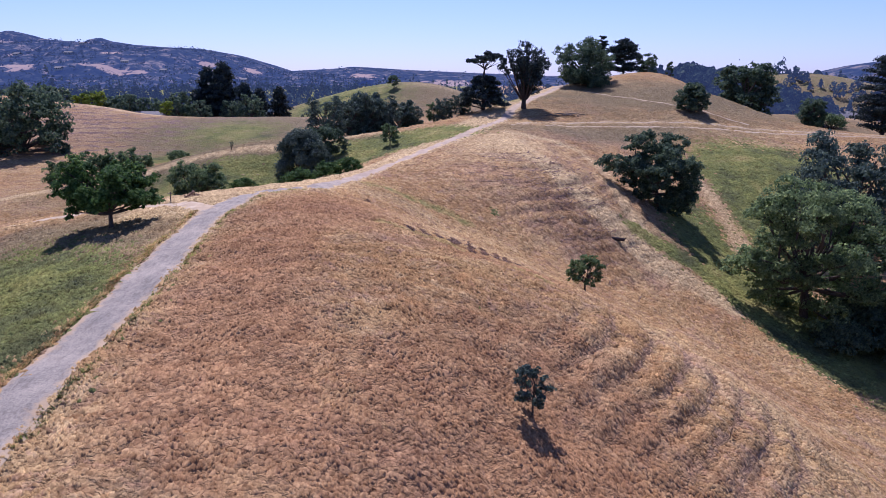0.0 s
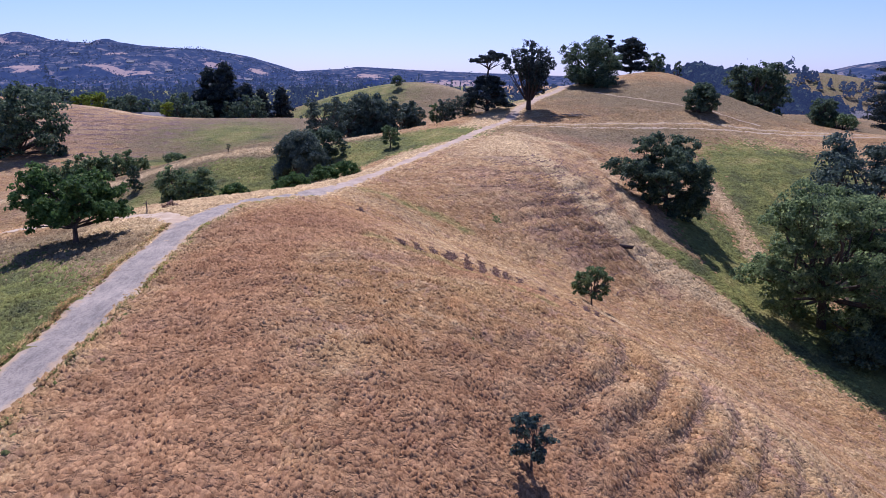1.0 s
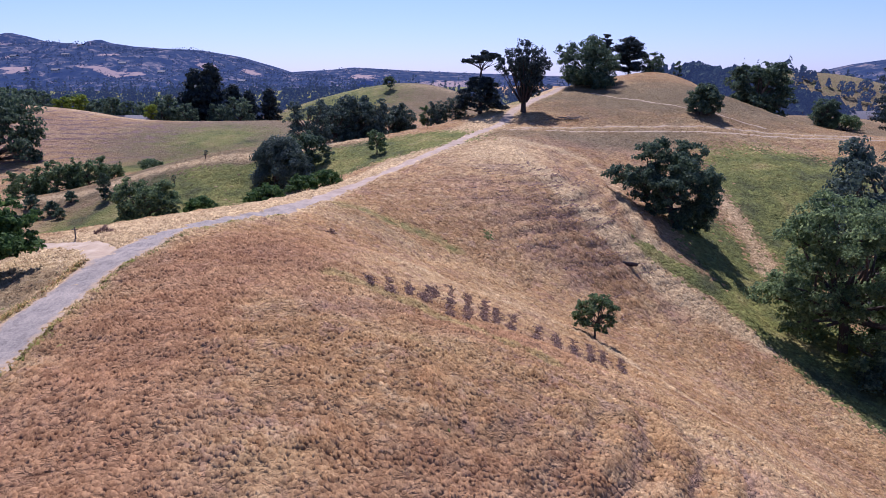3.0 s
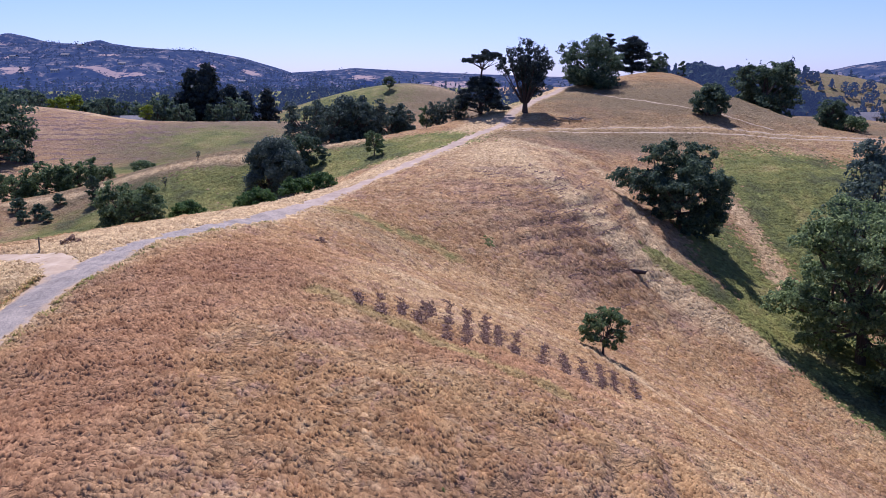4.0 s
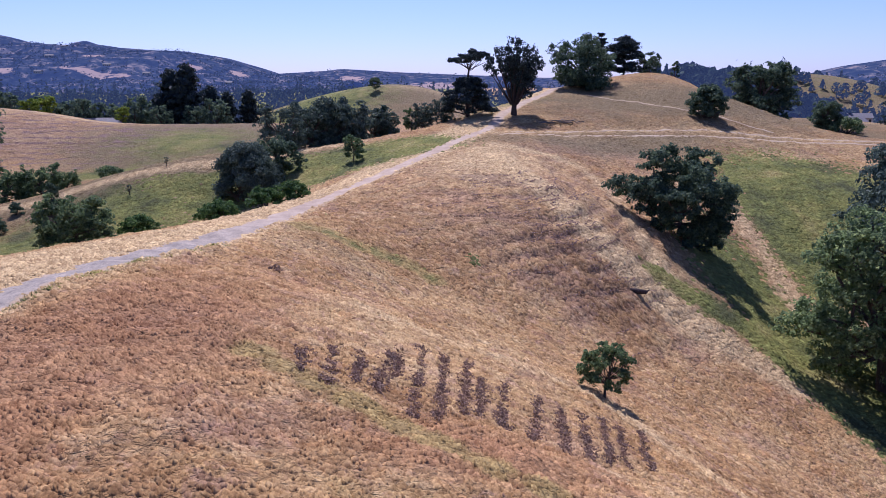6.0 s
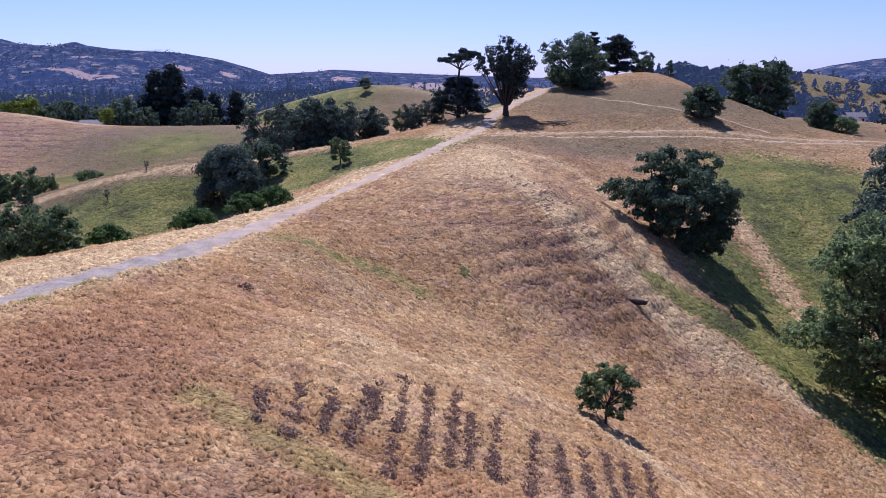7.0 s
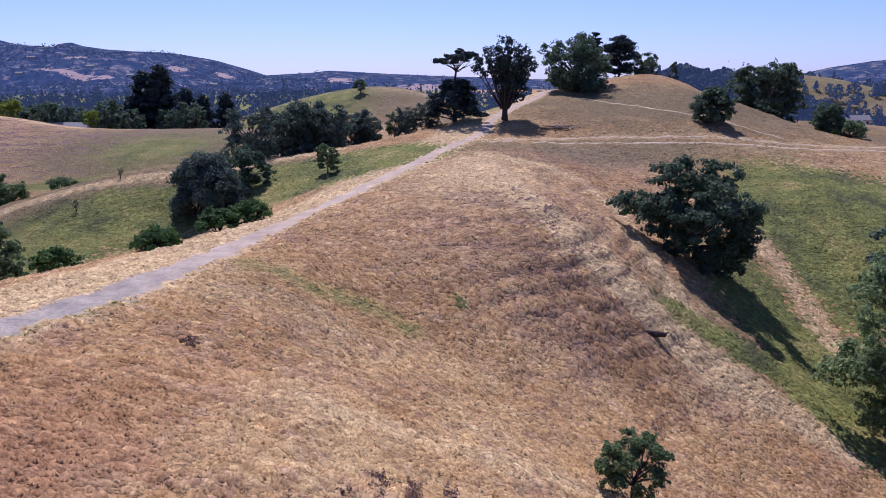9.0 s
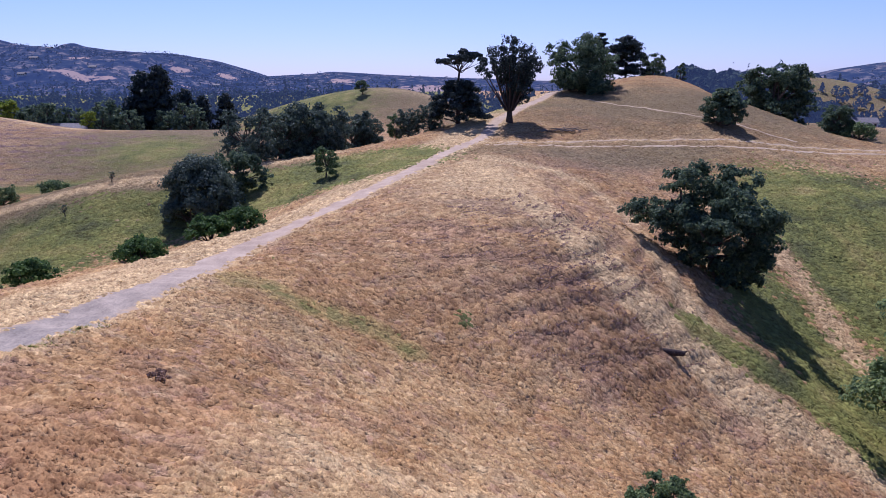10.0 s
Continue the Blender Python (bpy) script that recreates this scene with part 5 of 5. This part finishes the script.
woods("eastern_woods", 94, wood_spots(wood_rng, 520, 200, 700, 600, 1000, 0.0, lambda x, y: hump(x, y, 420, 880, 140, 90) < 0.72 or hump(x, y, 380, 840, 30, 60) > 0.6, 0.7), 70, 1.0, RIDGE_HAZE_LEAF, "scattered dark oaks on the eastern hills")


def far_mountains(name, x0, x1, y0, y1, crest, seed, label, clearings, trees):
    """A range beyond the plain; crest: (x, height) along its ridge; clearings: (x, y, rx, ry) of bare grass."""
    nx, ny = int((x1 - x0) / 22), int((y1 - y0) / 22)
    gx, gy = np.meshgrid(np.linspace(x0, x1, nx), np.linspace(y0, y1, ny))
    cx, ch = np.array([p[0] for p in crest], float), np.array([p[1] for p in crest], float)
    top = np.interp(gx, cx, ch)
    v = (gy - y0) / (y1 - y0)
    rise = np.where(v < 0.72, 0.25 * smooth(0, 0.4, v) + 0.75 * smooth(0.2, 0.72, v), 1 - 0.5 * smooth(0.72, 1.0, v))
    z = -14 + (top + 14) * rise
    folds = np.array([noise.fractal(Vector((a / 260, b / 330, seed)), 1.0, 2.0, 6) for a, b in zip(gx.ravel(), gy.ravel())]).reshape(gx.shape)
    z += folds * (5 + 0.16 * top) * smooth(0.05, 0.4, v) * (0.15 + 0.85 * (1 - smooth(0.5, 0.72, v)))
    bare = np.zeros(gx.shape)
    for bx, by, rx, ry in clearings:
        bare += hump(gx, gy, bx, by, rx, ry, -20)
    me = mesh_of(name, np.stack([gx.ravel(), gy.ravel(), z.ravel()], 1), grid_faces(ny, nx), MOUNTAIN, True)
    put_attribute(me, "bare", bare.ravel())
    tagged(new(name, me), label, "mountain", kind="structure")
    rng = np.random.default_rng(int(seed * 10))
    spots = []
    for k in range(trees * 3):
        i, j = rng.integers(0, ny), rng.integers(0, nx)
        if bare[i, j] < rng.uniform(0.3, 0.9) and v[i, j] < 0.64 and folds[i, j] < rng.normal(0.6, 0.4) and len(spots) < trees:
            r = rng.uniform(4, 8)
            spots.append((gx[i, j] + rng.uniform(-11, 11), gy[i, j] + rng.uniform(-11, 11), z[i, j] - 3, r * rng.uniform(1.1, 1.9), r))
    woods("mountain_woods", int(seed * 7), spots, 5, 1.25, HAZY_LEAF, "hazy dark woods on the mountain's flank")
    return gx, gy, z


CLEARINGS = [(-1085, 1890, 60, 30), (-1020, 1850, 40, 24), (-840, 1885, 62, 26), (-755, 1870, 45, 22), (-575, 1890, 40, 20), (-460, 1850, 34, 18), (-900, 2080, 40, 26), (-650, 2080, 36, 28), (-560, 2180, 45, 34), (-1170, 2100, 50, 30)]
WEST_RIDGE = [(-2600, 165), (-1434, 154), (-1253, 150), (-1072, 148), (-952, 143), (-851, 138), (-773, 134), (-659, 113), (-544, 80), (-496, 64), (-250, 40)]
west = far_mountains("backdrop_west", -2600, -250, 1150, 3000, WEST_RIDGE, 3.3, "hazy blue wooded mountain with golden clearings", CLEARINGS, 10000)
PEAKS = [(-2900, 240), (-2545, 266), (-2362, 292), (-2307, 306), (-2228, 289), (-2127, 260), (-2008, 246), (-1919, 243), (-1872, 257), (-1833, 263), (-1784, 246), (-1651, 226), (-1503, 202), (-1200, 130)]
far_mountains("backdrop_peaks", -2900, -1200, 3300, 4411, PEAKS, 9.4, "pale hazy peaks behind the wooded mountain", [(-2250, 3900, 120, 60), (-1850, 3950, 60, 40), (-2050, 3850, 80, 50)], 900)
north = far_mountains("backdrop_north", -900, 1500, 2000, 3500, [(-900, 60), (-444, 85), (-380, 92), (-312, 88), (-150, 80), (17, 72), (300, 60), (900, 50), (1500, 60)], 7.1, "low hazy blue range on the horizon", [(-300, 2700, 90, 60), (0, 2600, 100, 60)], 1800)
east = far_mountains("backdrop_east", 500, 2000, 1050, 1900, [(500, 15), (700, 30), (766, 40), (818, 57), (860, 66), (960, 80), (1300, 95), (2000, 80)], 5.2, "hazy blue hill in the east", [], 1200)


def house(w, d, h, turn, x, y, label, sink=0.3):
    root = new("house")
    def block(name, x0, x1, y0, y1, z0, z1, mat, parent, label_=""):
        bm = bmesh.new()
        bmesh.ops.create_cube(bm, size=1)
        bmesh.ops.transform(bm, matrix=Matrix.LocRotScale(((x0 + x1) / 2, (y0 + y1) / 2, (z0 + z1) / 2), None, (x1 - x0, y1 - y0, z1 - z0)), verts=bm.verts)
        me = bpy.data.meshes.new(name)
        bm.to_mesh(me)
        bm.free()
        me.materials.append(mat)
        return part(name, me, parent, label_)
    block("wall", -w / 2, w / 2, -d / 2, d / 2, -1, h, HOUSE_WALL, root)
    e, r = 0.6, h + d * 0.28
    v = [(-w / 2 - e, -d / 2 - e, h), (w / 2 + e, -d / 2 - e, h), (w / 2 + e, 0, r), (-w / 2 - e, 0, r), (-w / 2 - e, d / 2 + e, h), (w / 2 + e, d / 2 + e, h)]
    v += [(a, b, c - 0.25) for a, b, c in v]
    f = [(0, 1, 2, 3), (3, 2, 5, 4), (7, 6, 9, 8), (8, 9, 10, 11), (0, 6, 7, 1), (4, 5, 11, 10), (0, 3, 9, 6), (3, 4, 10, 9), (1, 7, 8, 2), (2, 8, 11, 5)]
    part("roof", mesh_of("roof", np.array(v), np.array(f), HOUSE_ROOF), root)
    n = max(2, int(w / 4))
    for k in range(n):
        cx = -w / 2 + w * (k + 0.5) / n
        block("window", cx - 0.8, cx + 0.8, -d / 2 - 0.05, -d / 2 + 0.1, h * 0.35, h * 0.8, HOUSE_GLASS, root)
    root.matrix_basis = Matrix.LocRotScale((x, y, float(height(x, y)) - sink), Euler((0, 0, radians(turn))), (1, 1, 1))
    return tagged(root, label, "house", group="houses in the valley")


house(20, 12, 4, 8, -165, 420, "low pale house with a grey roof among trees", 3.0)
house(18, 11, 5, -20, -118, 440, "low pale house with a grey roof among trees")
house(26, 13, 6, 8, 285, 560, "long pale house with a grey roof among oaks")
house(20, 12, 5, -15, 320, 610, "low pale house with a grey roof among oaks")
house(24, 14, 5, 25, 262, 520, "low pale house with a grey roof among oaks")


def on_range(span, x, y):
    gx, gy, gz = span
    i, j = np.argmin(np.abs(gy[:, 0] - y)), np.argmin(np.abs(gx[0] - x))
    return float(gz[i, j])


for hx, hy, hw, turn in ((-1010, 2060, 20, 10), (-1030, 2190, 18, -20), (-820, 1960, 18, 15), (-700, 1900, 17, 0), (-520, 1960, 20, -10), (-1210, 1950, 18, 25), (-930, 1840, 16, 5), (-1120, 2010, 17, -5)):
    h = house(hw, 12, 5, turn, hx, hy, "distant pale house on the wooded mountainside", 0.0)
    h.matrix_basis = pose(hx, hy, on_range(west, hx, hy) + 1.0, 0, 0, turn)
